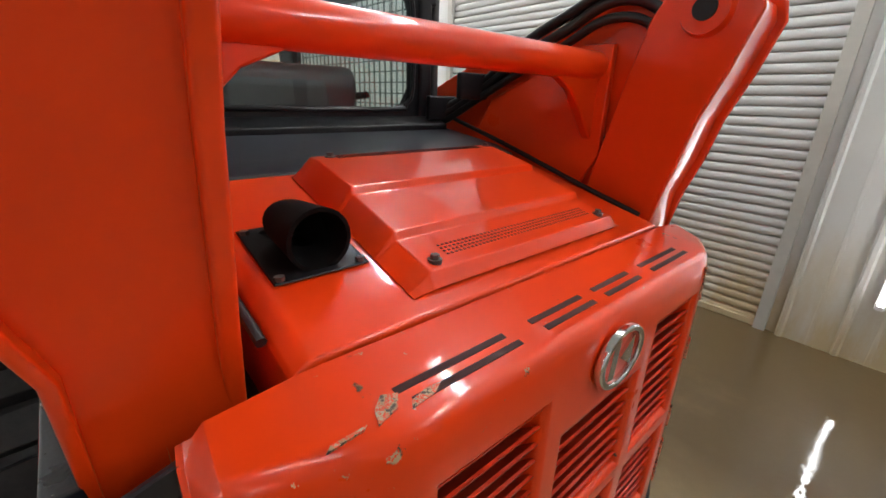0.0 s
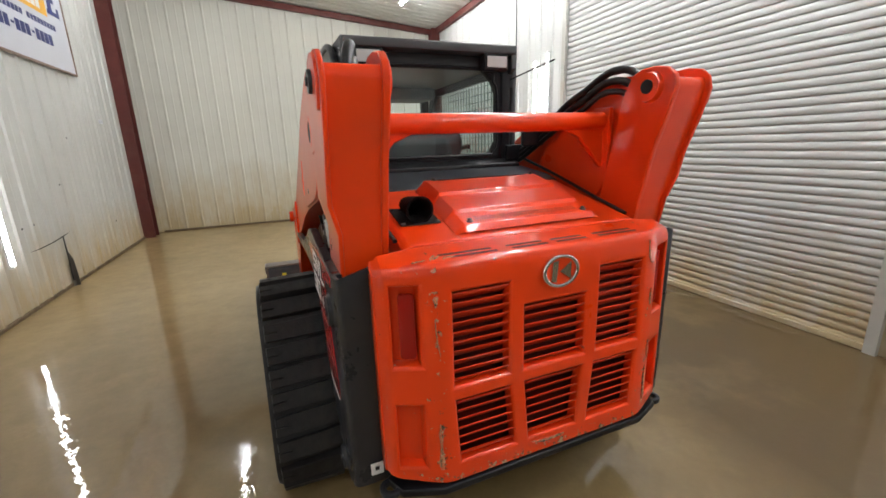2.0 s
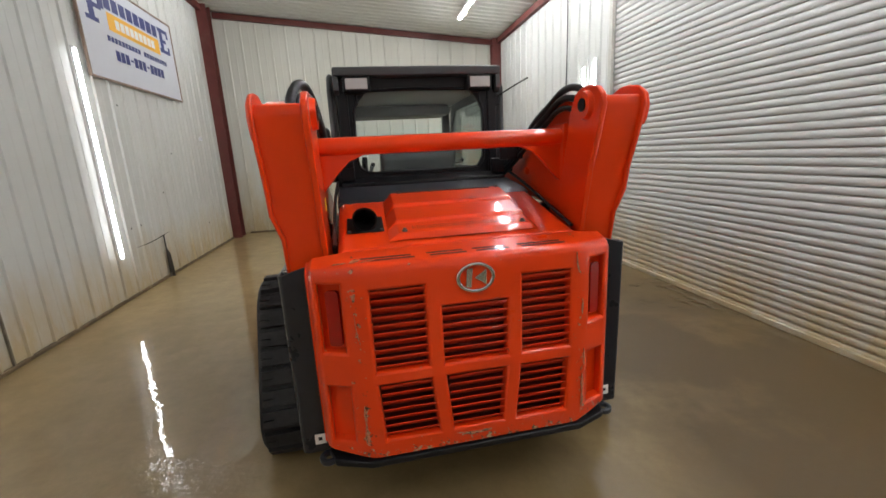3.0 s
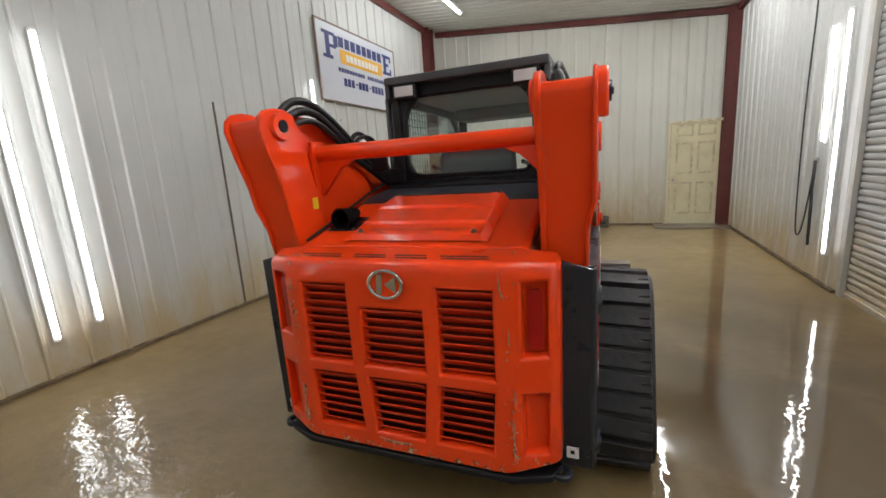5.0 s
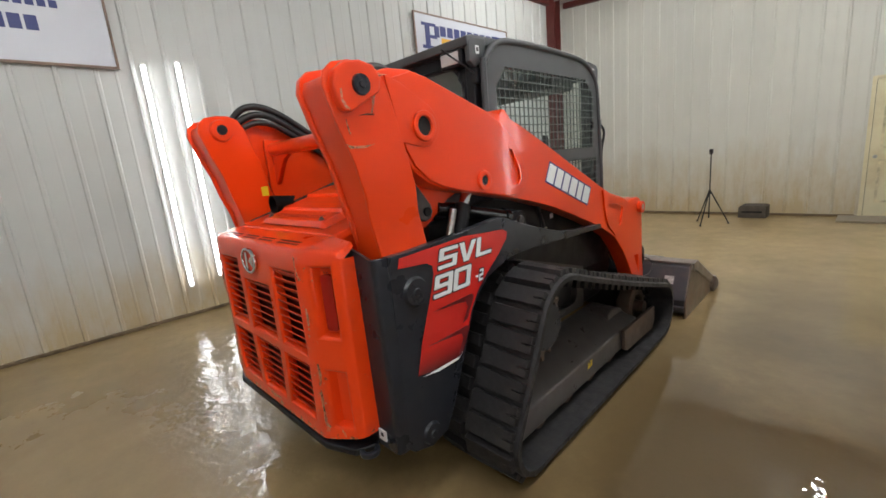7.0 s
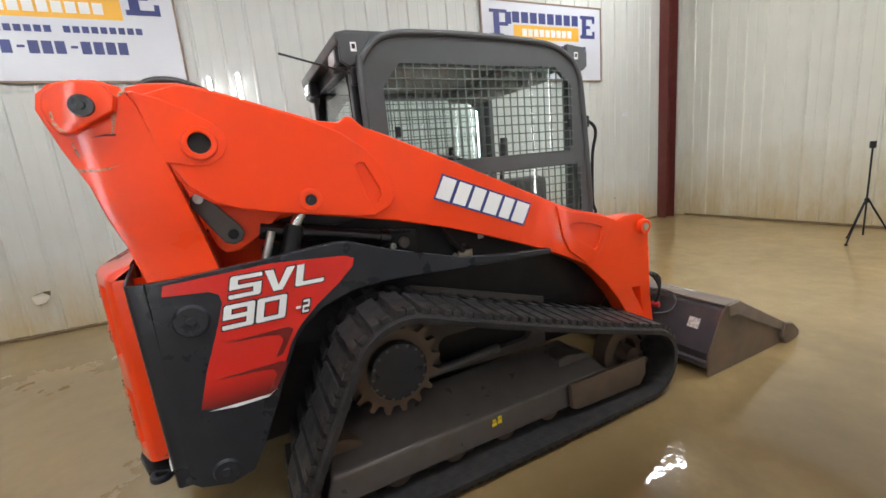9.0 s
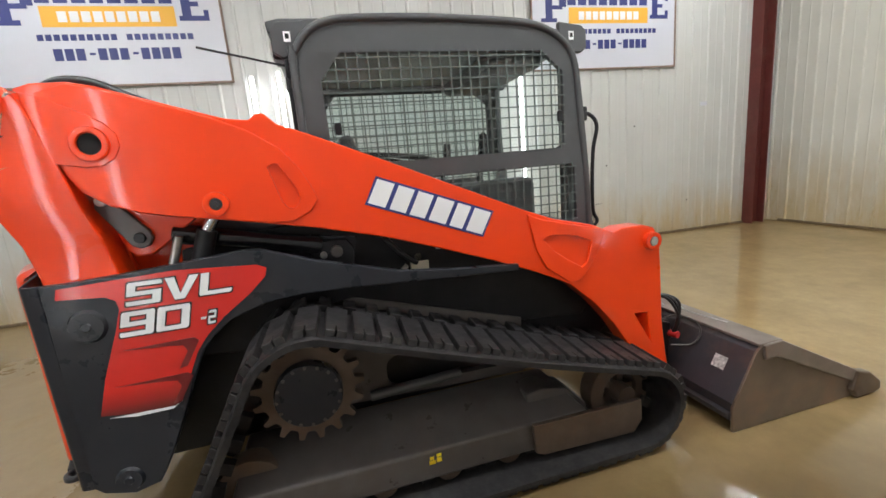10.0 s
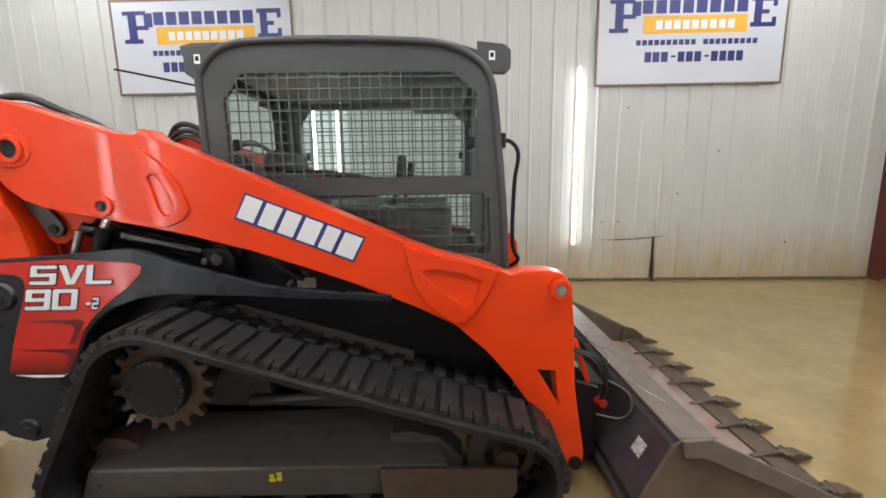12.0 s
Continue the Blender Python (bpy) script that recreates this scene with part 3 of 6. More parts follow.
def build_sign():
    """A 2.44 x 1.22 m board facing +x; foot at the origin, running along +y... lettering as plain bars."""
    root = empty("wall_sign")
    tagged(root, "white framed company sign with blue and yellow bars", "sign", group="company signs")
    W, H = 2.44, 1.20
    part("board", box((0.0, 0.02, 0.02), (0.018, W - 0.02, H - 0.02)), SIGN_WHITE, root)
    bm = bmesh.new()
    put_prism(bm, [(0, 0), (W, 0), (W, H), (0, H)], 0.0, 0.03, [[(0.022, 0.022), (W - 0.022, 0.022), (W - 0.022, H - 0.022), (0.022, H - 0.022)]], "x")
    part("frame", bm, SIGN_FRAME, root)

    def bar(y0, y1, z0, z1, ink, x=0.018):
        part("lettering", box((x, y0, z0), (x + 0.003, y1, z1)), ink, root)

    def big(y0, y1, z0, z1, kind):
        bm = bmesh.new()
        w, h = y1 - y0, z1 - z0
        if kind == 0:    # heavy initial
            pieces = ((0.18, 0.45, 0, 1), (0.0, 0.62, 0, 0.13), (0.0, 0.8, 0.88, 1), (0.45, 0.85, 0.42, 0.55), (0.72, 1.0, 0.5, 0.93))
        else:
            pieces = ((0.12, 0.42, 0, 1), (0.0, 1.0, 0, 0.15), (0.0, 1.0, 0.85, 1), (0.42, 0.7, 0.43, 0.57), (0.84, 1.0, 0.15, 0.32), (0.84, 1.0, 0.68, 0.85))
        for i, (a, b, c, d_) in enumerate(pieces):
            put_box(bm, (0.018, y0 + a * w, z0 + c * h), (0.021 + 0.0004 * i, y0 + b * w, z0 + d_ * h))
        part("lettering", bm, BLUE_INK, root)

    big(0.16, 0.56, 0.66, 1.06, 0)
    for i in range(8):
        y = 0.58 + i * 0.172
        bm = bmesh.new()
        put_box(bm, (0.018, y, 0.885), (0.021, y + 0.135, 1.045))
        part("lettering", bm, BLUE_INK, root)
    big(1.97, 2.29, 0.70, 1.06, 1)
    part("banner", box((0.018, 0.60, 0.64), (0.021, 1.93, 0.855)), YELLOW_INK, root)
    for i in range(9):
        y = 0.76 + i * 0.115
        bar(y, y + 0.088, 0.69, 0.80, WHITE_INK, 0.021)
    for i in range(20):
        if i == 10:
            continue
        y = 0.52 + i * 0.079
        bar(y, y + 0.058, 0.50, 0.565, BLUE_INK)
    for i in range(12):
        if i in (3, 7):
            bar(0.66 + i * 0.108, 0.66 + i * 0.108 + 0.06, 0.345, 0.37, BLUE_INK)
            continue
        y = 0.64 + i * 0.108
        bar(y, y + 0.085, 0.29, 0.415, BLUE_INK)
    return root


def build_signs():
    s = build_sign()
    s.matrix_basis = pose(XL + 0.024, 4.20, 2.67)
    copy_thing(s, pose(XL + 0.024, -2.24, 2.67))


build_floor()
build_walls()
build_baseboards()
build_ceiling()
build_steel()
build_rollup()
build_entry_door()
build_lights()
build_signs()


# ---------------------------------------------------------------- the loader
# built about its own axes: x to its right, y ahead, its rear door at y = 0, the ground at z = -0.04
GROUND = -0.04
loader = empty("track_loader")
loader.matrix_basis = pose(0, 0, -GROUND, 0, 0, 1.6)
tagged(loader, "orange and charcoal compact track loader, scratched and worn", "track loader")


def sided(s, x0, x1):
    return (x0, x1) if s > 0 else (-x1, -x0)


def flaking(name):
    """Half-flaked paint: specks of orange, tan filler and dark steel."""
    m = mat(name, (0.42, 0.30, 0.19), 0.5)
    n, l = m.node_tree.nodes, m.node_tree.links
    tc, ns, ramp = n.new("ShaderNodeTexCoord"), n.new("ShaderNodeTexNoise"), n.new("ShaderNodeValToRGB")
    ns.inputs["Scale"].default_value, ns.inputs["Detail"].default_value, ns.inputs["Roughness"].default_value = 75, 5, 0.7
    l.new(tc.outputs["Object"], ns.inputs["Vector"])
    ramp.color_ramp.interpolation = "CONSTANT"
    els = ramp.color_ramp.elements
    els[0].position, els[0].color = 0.0, (0.06, 0.035, 0.022, 1)
    els[1].position, els[1].color = 0.44, (0.46, 0.30, 0.17, 1)
    for at, c in ((0.50, (0.72, 0.05, 0.006, 1)), (0.56, (0.52, 0.40, 0.27, 1)), (0.64, (0.20, 0.11, 0.06, 1))):
        e = els.new(at)
        e.color = c
    l.new(ns.outputs["Fac"], ramp.inputs[0])
    l.new(ramp.outputs[0], n["Principled BSDF"].inputs["Base Color"])
    return m


SCRATCH = flaking("bare_scratch")


# the door's orange made darker, so the louvers' shade sits in their colour
LOUVER = mat("shaded_orange_louver", (0.60, 0.034, 0.007), 0.30, coat=0.6, grain=0.15, grain_scale=30, spec=0.4)


# --- rear door with its six grilles
def rear_y(x, z):
    a = abs(x)
    y = 0.0 if a < 0.415 else (a - 0.415) ** 2 * 2.5 if a < 0.495 else (a - 0.455) * 0.40
    if a > 0.60:    # rounded corner
        y += 0.036 - math.sqrt(max(0.0, 0.036 ** 2 - (a - 0.60) ** 2))
    return y + max(0, z - 1.10) ** 2 * 3.0


def build_rear_door():
    door = empty("rear_door")
    door.parent = loader
    tagged(door, "orange pressed-steel rear door with chipped paint")

    def cols(z):
        k = min(1, max(0, (0.73 - z) / 0.3))
        c1, c2, c3 = 0.408 - 0.018 * k, 0.197 - 0.029 * k, 0.134 - 0.026 * k
        r = [0.0, c3, c2, c1, 0.430, 0.455, 0.480, 0.505, 0.590, 0.606, 0.618, 0.627, 0.633]
        return [-v * (1.016 if v > 0.5 else 1) for v in r[:0:-1]] + r

    rows = [0.352, 0.424, 0.670, 0.724, 0.815, 0.970, 1.064, 1.094, 1.125]

    def foot(x):
        a = abs(x)
        return 0.352 + max(0, a - 0.44) * 0.20

    bm = bmesh.new()
    grid = []
    for i, z in enumerate(rows):
        line = []
        for x in cols(z):
            zz = max(z, foot(x) + 0.045 * i) if i < 2 else z
            if i == 0:
                zz = foot(x)
            line.append(bm.verts.new((x, rear_y(x, zz), zz)))
        grid.append(line)
    # the top rolls over forwards
    for dy, z in ((0.006, 1.148), (0.015, 1.160), (0.028, 1.167), (0.150, 1.187)):
        line = []
        for x in cols(1.2):
            k = max(0, abs(x) - 0.5) * 0.10 + (0.012 if abs(x) > 0.625 else 0)
            y = min(rear_y(x, 1.10), 0.112) + dy if dy < 0.1 else 0.150
            line.append(bm.verts.new((x * (1 - 0.05 * dy), y, z - k)))
        grid.append(line)
    # column index -> the openings (i: column from 0, j: row from 0)
    nc = len(grid[0])
    mid = nc // 2
    openings = {}
    for s in (-1, 1):
        def span(a, b):
            return (mid + a, mid + b) if s > 0 else (mid - b, mid - a)
        openings["lamp%d" % s] = (span(7, 8), (4, 7))
        openings["low%d" % s] = (span(7, 8), (1, 2))
        openings["up%d" % s] = (span(2, 3), (3, 6))
        openings["dn%d" % s] = (span(2, 3), (1, 2))
    openings["upm"] = ((mid - 1, mid + 1), (3, 5))
    openings["dnm"] = ((mid - 1, mid + 1), (1, 2))
    gone = {}
    for name, ((c0, c1), (r0, r1)) in openings.items():
        for c in range(c0, c1):
            for r in range(r0, r1):
                gone[(c, r)] = name
    for r in range(len(grid) - 1):
        for c in range(nc - 1):
            if (c, r) not in gone:
                bm.faces.new([grid[r][c], grid[r][c + 1], grid[r + 1][c + 1], grid[r + 1][c]])
    # returns inside the openings
    rims = []
    for name, ((c0, c1), (r0, r1)) in openings.items():
        loop = [grid[r0][c] for c in range(c0, c1)] + [grid[r][c1] for r in range(r0, r1)] + [grid[r1][c] for c in range(c1, c0, -1)] + [grid[r][c0] for r in range(r1, r0, -1)]
        deep = 0.045
        ctr = sum((v.co for v in loop), Vector()) / len(loop)
        back = [bm.verts.new(ctr + (v.co - ctr) * 0.965 + Vector((0, deep, 0))) for v in loop]
        for i in range(len(loop)):
            j = (i + 1) % len(loop)
            bm.faces.new([loop[i], loop[j], back[j], back[i]])
            rims.append((loop[i], loop[j]))
        if name[:3] == "low" or name[:4] == "lamp":
            bm.faces.new(back)
    # side flanges
    for c in (0, nc - 1):
        fl = [bm.verts.new(grid[r][c].co + Vector((0, 0.09, 0))) for r in range(len(grid) - 4)]
        for r in range(len(fl) - 1):
            bm.faces.new([grid[r][c], grid[r + 1][c], fl[r + 1], fl[r]])
    ft = [bm.verts.new(grid[0][c].co + Vector((0, 0.06, 0.01))) for c in range(nc)]
    for c in range(nc - 1):
        bm.faces.new([grid[0][c], grid[0][c + 1], ft[c + 1], ft[c]])
    bmesh.ops.recalc_face_normals(bm, faces=bm.faces)
    bmesh.ops.bevel(bm, geom=[bm.edges.get(e) for e in rims], offset=0.014, segments=4, profile=0.5, affect="EDGES", clamp_overlap=False)
    soften(bm, 0.016, 3, 27)
    part("skin", bm, ORANGE_WORN, door, smooth=True)
    # slats, each a bent strip behind its opening
    for (x0, x1, z0, z1) in ((-0.415, -0.19, 0.724, 1.064), (-0.14, 0.14, 0.724, 0.970), (0.19, 0.415, 0.724, 1.064), (-0.395, -0.16, 0.424, 0.670), (-0.115, 0.115, 0.424, 0.670), (0.16, 0.395, 0.424, 0.670)):
        n = round((z1 - z0) / 0.0345)
        bm = bmesh.new()
        put_prism(bm, [(0.010, 0.005), (0.009, 0.0095), (0.014, 0.0105), (0.047, -0.021), (0.043, -0.025)], x0, x1)
        first = part("slat", bm, LOUVER, door, smooth=True)
        first.location = (0, 0, z0 + (z1 - z0) * 0.5 / n)
        for i in range(1, n):
            again("slat", first.data, pose(0, 0, z0 + (z1 - z0) * (i + 0.5) / n), door)
    # the shade behind the slats is painted as a dark red sheet
    part("backing", box((-0.45, 0.064, 0.40), (0.45, 0.072, 1.09)), mat("shaded_red_backing", (0.085, 0.008, 0.005), 0.7, grain=0.3, grain_scale=40), door, "inner backing coloured the dark red of shaded paint")
    for s in (-1, 1):
        bm = bmesh.new()
        put_prism(bm, rounded(-0.026, 0.838, 0.026, 1.062, 0.012, 3), 0.0, 0.014, axis="y")
        soften(bm, 0.004, 2)
        o = part("tail_lamp", bm, LENS_RED, door, "red tail lamp lens", True)
        o.matrix_basis = pose(s * 0.549, 0.058, 0, 0, 0, s * 21)
    # vent slots along the top: raised strips painted dark for the shade inside
    slot_mat = mat("slot_shade", (0.045, 0.007, 0.004), 0.7)
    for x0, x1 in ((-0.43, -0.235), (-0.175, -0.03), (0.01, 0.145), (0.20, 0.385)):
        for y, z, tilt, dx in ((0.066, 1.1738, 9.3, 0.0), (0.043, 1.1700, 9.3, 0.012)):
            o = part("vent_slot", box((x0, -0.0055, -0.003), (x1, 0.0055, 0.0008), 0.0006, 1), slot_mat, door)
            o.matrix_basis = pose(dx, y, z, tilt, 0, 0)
    # rubbed patch on the top, bare to the primer
    for pts in ([(-0.415, -0.004), (-0.385, 0.004), (-0.372, 0.022), (-0.392, 0.030), (-0.408, 0.016)], [(-0.372, -0.006), (-0.335, -0.002), (-0.318, 0.008), (-0.340, 0.010), (-0.365, 0.004)], [(-0.475, -0.003), (-0.43, 0.0), (-0.425, 0.004), (-0.468, 0.003)]):
        o = part("scratch", prism(pts, -0.002, 0.0012, axis="z"), SCRATCH, door)
        o.matrix_basis = pose(-0.055, 0.040, 1.1692, 9.3, 0, 0)
    # gouges and long scratches
    for pts in ([(-0.478, 0.985), (-0.474, 0.93), (-0.466, 0.885), (-0.452, 0.850), (-0.449, 0.853), (-0.461, 0.888), (-0.470, 0.932)], [(-0.485, 1.052), (-0.455, 1.060), (-0.450, 1.050), (-0.462, 1.030), (-0.472, 1.022), (-0.476, 1.038)],
                [(0.424, 1.135), (0.425, 1.09), (0.435, 1.06), (0.458, 1.040), (0.461, 1.045), (0.443, 1.065), (0.433, 1.10)], [(-0.10, 0.405), (-0.02, 0.398), (0.05, 0.400), (0.05, 0.392), (-0.04, 0.386)], [(0.475, 0.70), (0.487, 0.66), (0.481, 0.62), (0.472, 0.64)], [(-0.468, 0.60), (-0.456, 0.55), (-0.460, 0.50), (-0.448, 0.45), (-0.455, 0.415), (-0.476, 0.42), (-0.480, 0.47), (-0.470, 0.51), (-0.478, 0.55)],
                [(0.470, 0.585), (0.480, 0.545), (0.472, 0.50), (0.484, 0.455), (0.470, 0.42), (0.462, 0.45), (0.468, 0.49), (0.460, 0.54)], [(0.462, 0.93), (0.470, 0.90), (0.465, 0.86), (0.458, 0.88)]):
        c = sum(p[0] for p in pts) / len(pts)
        y = rear_y(c, 0.8)
        thin = 0.55 if abs(c) > 0.2 else 1.0
        part("scratch", prism([(c + (x - c) * thin, z) for x, z in pts], y - 0.0035 if abs(c) < 0.45 else y - 0.006, y + 0.004, axis="y"), SCRATCH, door)
    # oval badge, its mark as plain blocks
    b = ring((0, 0, 0), "y", 0.80, 1.0, -0.016, 36)
    bmesh.ops.scale(b, vec=(0.078, 1, 0.060), verts=b.verts)
    soften(b, 0.004, 2, 50)
    o = part("badge_ring", b, CHROME, door, "chrome oval ring", True)
    o.location = (0, -0.003, 1.078)
    b = cyl((0, 0, 0), (0, -0.004, 0), 1.0, n=36)
    bmesh.ops.scale(b, vec=(0.066, 1, 0.050), verts=b.verts)
    o = part("badge_field", b, ORANGE, door)
    o.location = (0, -0.003, 1.078)
    bm = bmesh.new()
    put_prism(bm, [(-0.040, -0.036), (-0.018, -0.040), (-0.010, 0.038), (-0.034, 0.036)], -0.014, -0.003, axis="y")
    put_prism(bm, [(-0.004, -0.002), (0.044, 0.030), (0.044, -0.034)], -0.0135, -0.003, axis="y")
    o = part("badge_mark", bm, CHROME, door, "plain chrome mark")
    o.location = (0, 0, 1.078)


def chipped():
    """The orange paint, with grey and tan chips along its rubbed edges."""
    m = mat("chipped_orange_paint", (0.82, 0.052, 0.005), 0.30, coat=0.62, coat_rough=0.075, grain=0.025, grain_scale=1.2, bump=0.00015, bump_scale=40, rough_var=0.03, spec=0.2)
    n, l = m.node_tree.nodes, m.node_tree.links
    b = n["Principled BSDF"]
    old = b.inputs["Base Color"].links[0].from_socket
    tc = n.new("ShaderNodeTexCoord")
    sep = n.new("ShaderNodeSeparateXYZ")
    l.new(tc.outputs["Object"], sep.inputs[0])

    def math_(op, a, b_=None, val=None):
        q = n.new("ShaderNodeMath")
        q.operation = op
        l.new(a, q.inputs[0])
        if b_ is not None:
            l.new(b_, q.inputs[1])
        if val is not None:
            q.inputs[1].default_value = val
        return q.outputs[0]

    ns = n.new("ShaderNodeTexNoise")
    ns.inputs["Scale"].default_value, ns.inputs["Detail"].default_value, ns.inputs["Roughness"].default_value = 34, 6, 0.72
    l.new(tc.outputs["Object"], ns.inputs["Vector"])
    # rub bands: two uprights beside the grilles, and the foot
    ax = math_("ABSOLUTE", sep.outputs["X"])
    band = math_("SUBTRACT", ax, val=0.462)
    band = math_("ABSOLUTE", band)
    r1 = n.new("ShaderNodeMapRange")
    r1.inputs[1].default_value, r1.inputs[2].default_value, r1.inputs[3].default_value, r1.inputs[4].default_value = 0.0, 0.050, 0.125, 0.0
    l.new(band, r1.inputs[0])
    low = n.new("ShaderNodeMapRange")
    low.inputs[1].default_value, low.inputs[2].default_value, low.inputs[3].default_value, low.inputs[4].default_value = 0.45, 1.05, 1.0, 0.55
    l.new(sep.outputs["Z"], low.inputs[0])
    r1o = math_("MULTIPLY", r1.outputs[0], low.outputs[0])
    r2 = n.new("ShaderNodeMapRange")
    r2.inputs[1].default_value, r2.inputs[2].default_value, r2.inputs[3].default_value, r2.inputs[4].default_value = 0.352, 0.42, 0.15, 0.0
    l.new(sep.outputs["Z"], r2.inputs[0])
    both = math_("MAXIMUM", r1o, r2.outputs[0])
    chip = math_("ADD", ns.outputs["Fac"], both)
    cut = n.new("ShaderNodeMapRange")
    cut.inputs[1].default_value, cut.inputs[2].default_value = 0.667, 0.685
    l.new(chip, cut.inputs[0])
    tint = n.new("ShaderNodeTexNoise")
    tint.inputs["Scale"].default_value = 60
    l.new(tc.outputs["Object"], tint.inputs["Vector"])
    ramp = n.new("ShaderNodeValToRGB")
    ramp.color_ramp.elements[0].position, ramp.color_ramp.elements[0].color = 0.44, (0.06, 0.042, 0.028, 1)
    ramp.color_ramp.elements[1].position, ramp.color_ramp.elements[1].color = 0.55, (0.50, 0.36, 0.23, 1)
    l.new(tint.outputs["Fac"], ramp.inputs[0])
    mx = n.new("ShaderNodeMix")
    mx.data_type = "RGBA"
    l.new(cut.outputs[0], mx.inputs["Factor"])
    l.new(old, mx.inputs["A"])
    l.new(ramp.outputs[0], mx.inputs["B"])
    l.new(mx.outputs["Result"], b.inputs["Base Color"])
    return m


ORANGE_WORN = chipped()


def sparse_chips(m, at=0.70):
    """Small scattered chips in the orange paint."""
    n, l = m.node_tree.nodes, m.node_tree.links
    b = n["Principled BSDF"]
    old = b.inputs["Base Color"].links[0].from_socket
    tc, ns, cut, mx = n.new("ShaderNodeTexCoord"), n.new("ShaderNodeTexNoise"), n.new("ShaderNodeMapRange"), n.new("ShaderNodeMix")
    ns.inputs["Scale"].default_value, ns.inputs["Detail"].default_value, ns.inputs["Roughness"].default_value = 16, 6, 0.72
    l.new(tc.outputs["Object"], ns.inputs["Vector"])
    cut.inputs[1].default_value, cut.inputs[2].default_value = at, at + 0.02
    l.new(ns.outputs["Fac"], cut.inputs[0])
    mx.data_type = "RGBA"
    l.new(cut.outputs[0], mx.inputs["Factor"])
    l.new(old, mx.inputs["A"])
    mx.inputs["B"].default_value = (0.30, 0.17, 0.10, 1)
    l.new(mx.outputs["Result"], b.inputs["Base Color"])


sparse_chips(ORANGE, 0.755)


# --- hood, raised cover, exhaust
def build_hood():
    hood = empty("hood")
    hood.parent = loader
    tagged(hood, "orange engine hood with a bolted cover")

    def top(y):
        return 1.192 + (y - 0.15) * 0.245

    bm = bmesh.new()
    xs = (-0.515, -0.49, 0.49, 0.515)
    a = [bm.verts.new((x, 0.155, top(0.155) - (0.02 if abs(x) > 0.5 else 0))) for x in xs]
    b = [bm.verts.new((x, 0.685, top(0.685) - (0.02 if abs(x) > 0.5 else 0))) for x in xs]
    lo = [bm.verts.new((x, y, 1.05)) for y in (0.155, 0.685) for x in (xs[0], xs[-1])]
    for i in range(3):
        bm.faces.new([a[i], a[i + 1], b[i + 1], b[i]])
    bm.faces.new([lo[0], lo[1], a[3], a[2], a[1], a[0]])
    bm.faces.new([lo[2], lo[3], b[3], b[2], b[1], b[0]])
    bm.faces.new([lo[0], a[0], b[0], lo[2]])
    bm.faces.new([lo[1], a[3], b[3], lo[3]])
    bmesh.ops.recalc_face_normals(bm, faces=bm.faces)
    soften(bm, 0.008, 2)
    part("skin", bm, ORANGE, hood, smooth=True)
    # the cover: two shallow steps, with a sloping flank beside the exhaust
    bm = bmesh.new()
    prof = [(0.19, 0.004), (0.205, 0.026), (0.30, 0.028), (0.308, 0.042), (0.45, 0.044), (0.458, 0.058), (0.60, 0.056), (0.650, 0.046), (0.662, 0.004)]
    sides = ((-0.305, 0.0), (-0.262, 1.0), (0.322, 1.0), (0.352, 0.0))
    grid = [[bm.verts.new((x + (0.02 if x < 0 else -0.01) * (y - 0.2) * 1.2, y, top(y) + 0.003 + h * k)) for y, h in prof] for x, k in sides]
    for p, q in zip(grid, grid[1:]):
        for i in range(len(prof) - 1):
            bm.faces.new([p[i], p[i + 1], q[i + 1], q[i]])
    bmesh.ops.recalc_face_normals(bm, faces=bm.faces)
    soften(bm, 0.005, 2, 20)
    part("cover", bm, ORANGE, hood, "raised orange cover plate", True)
    bm = bmesh.new()
    for y0, h in ((0.232, 0.0266), (0.241, 0.0267), (0.250, 0.0268), (0.259, 0.0270), (0.606, 0.0550), (0.615, 0.0533), (0.624, 0.0515), (0.633, 0.0497)):
        for i in range(46):
            x, z = -0.20 + 0.0102 * i, top(y0) + 0.003 + h
            put_box(bm, (x, y0, z - 0.002), (x + 0.0048, y0 + 0.0048, z + 0.0014))
    tagged(part("perforation", bm, mat("hole_shadow", (0.05, 0.006, 0.004), 0.8), hood), kind="stuff")
    for x, y in ((-0.235, 0.225), (0.288, 0.222), (-0.212, 0.628), (0.305, 0.626)):
        k = 0.020 if y < 0.4 else 0.042
        bm = cyl((x, y, top(y) + k - 0.01), (x, y, top(y) + k + 0.022), 0.008, n=6)
        put_cyl(bm, (x, y, top(y) + k - 0.01), (x, y, top(y) + k + 0.014), 0.0125, n=16)
        part("bolt", bm, FRAMESTEEL, hood, "dull hex bolt")
    # exhaust outlet, cut square, lying back on its plate
    ex = empty("exhaust")
    ex.parent = loader
    tagged(ex, "sooty black exhaust stub on a grey plate")
    m = pose(-0.395, 0.37, top(0.37), math.degrees(math.atan(0.245)))
    part("plate", box((-0.080, -0.070, 0.002), (0.080, 0.10, 0.006), 0.002, 1, m), BLACK, ex)
    bm = bmesh.new()
    n = 28
    path = [((0, 0.10, 0.00), (0, 0.3, 1)), ((0, 0.04, 0.036), (0, -0.5, 1)), ((0, -0.048, 0.052), (0, -1, 0.20))]
    rings = []
    for r in (0.053, 0.046):
        rr = []
        for c, d in path:
            q = Vector(d).to_track_quat("Z", "X").to_matrix()
            rr.append([bm.verts.new(m @ (Vector(c) + q @ Vector((r * math.cos(2 * math.pi * k / n), r * math.sin(2 * math.pi * k / n), 0)))) for k in range(n)])
        rings.append(rr)
    for rr in rings:
        for p, q in zip(rr, rr[1:]):
            for k in range(n):
                bm.faces.new([p[k], p[(k + 1) % n], q[(k + 1) % n], q[k]])
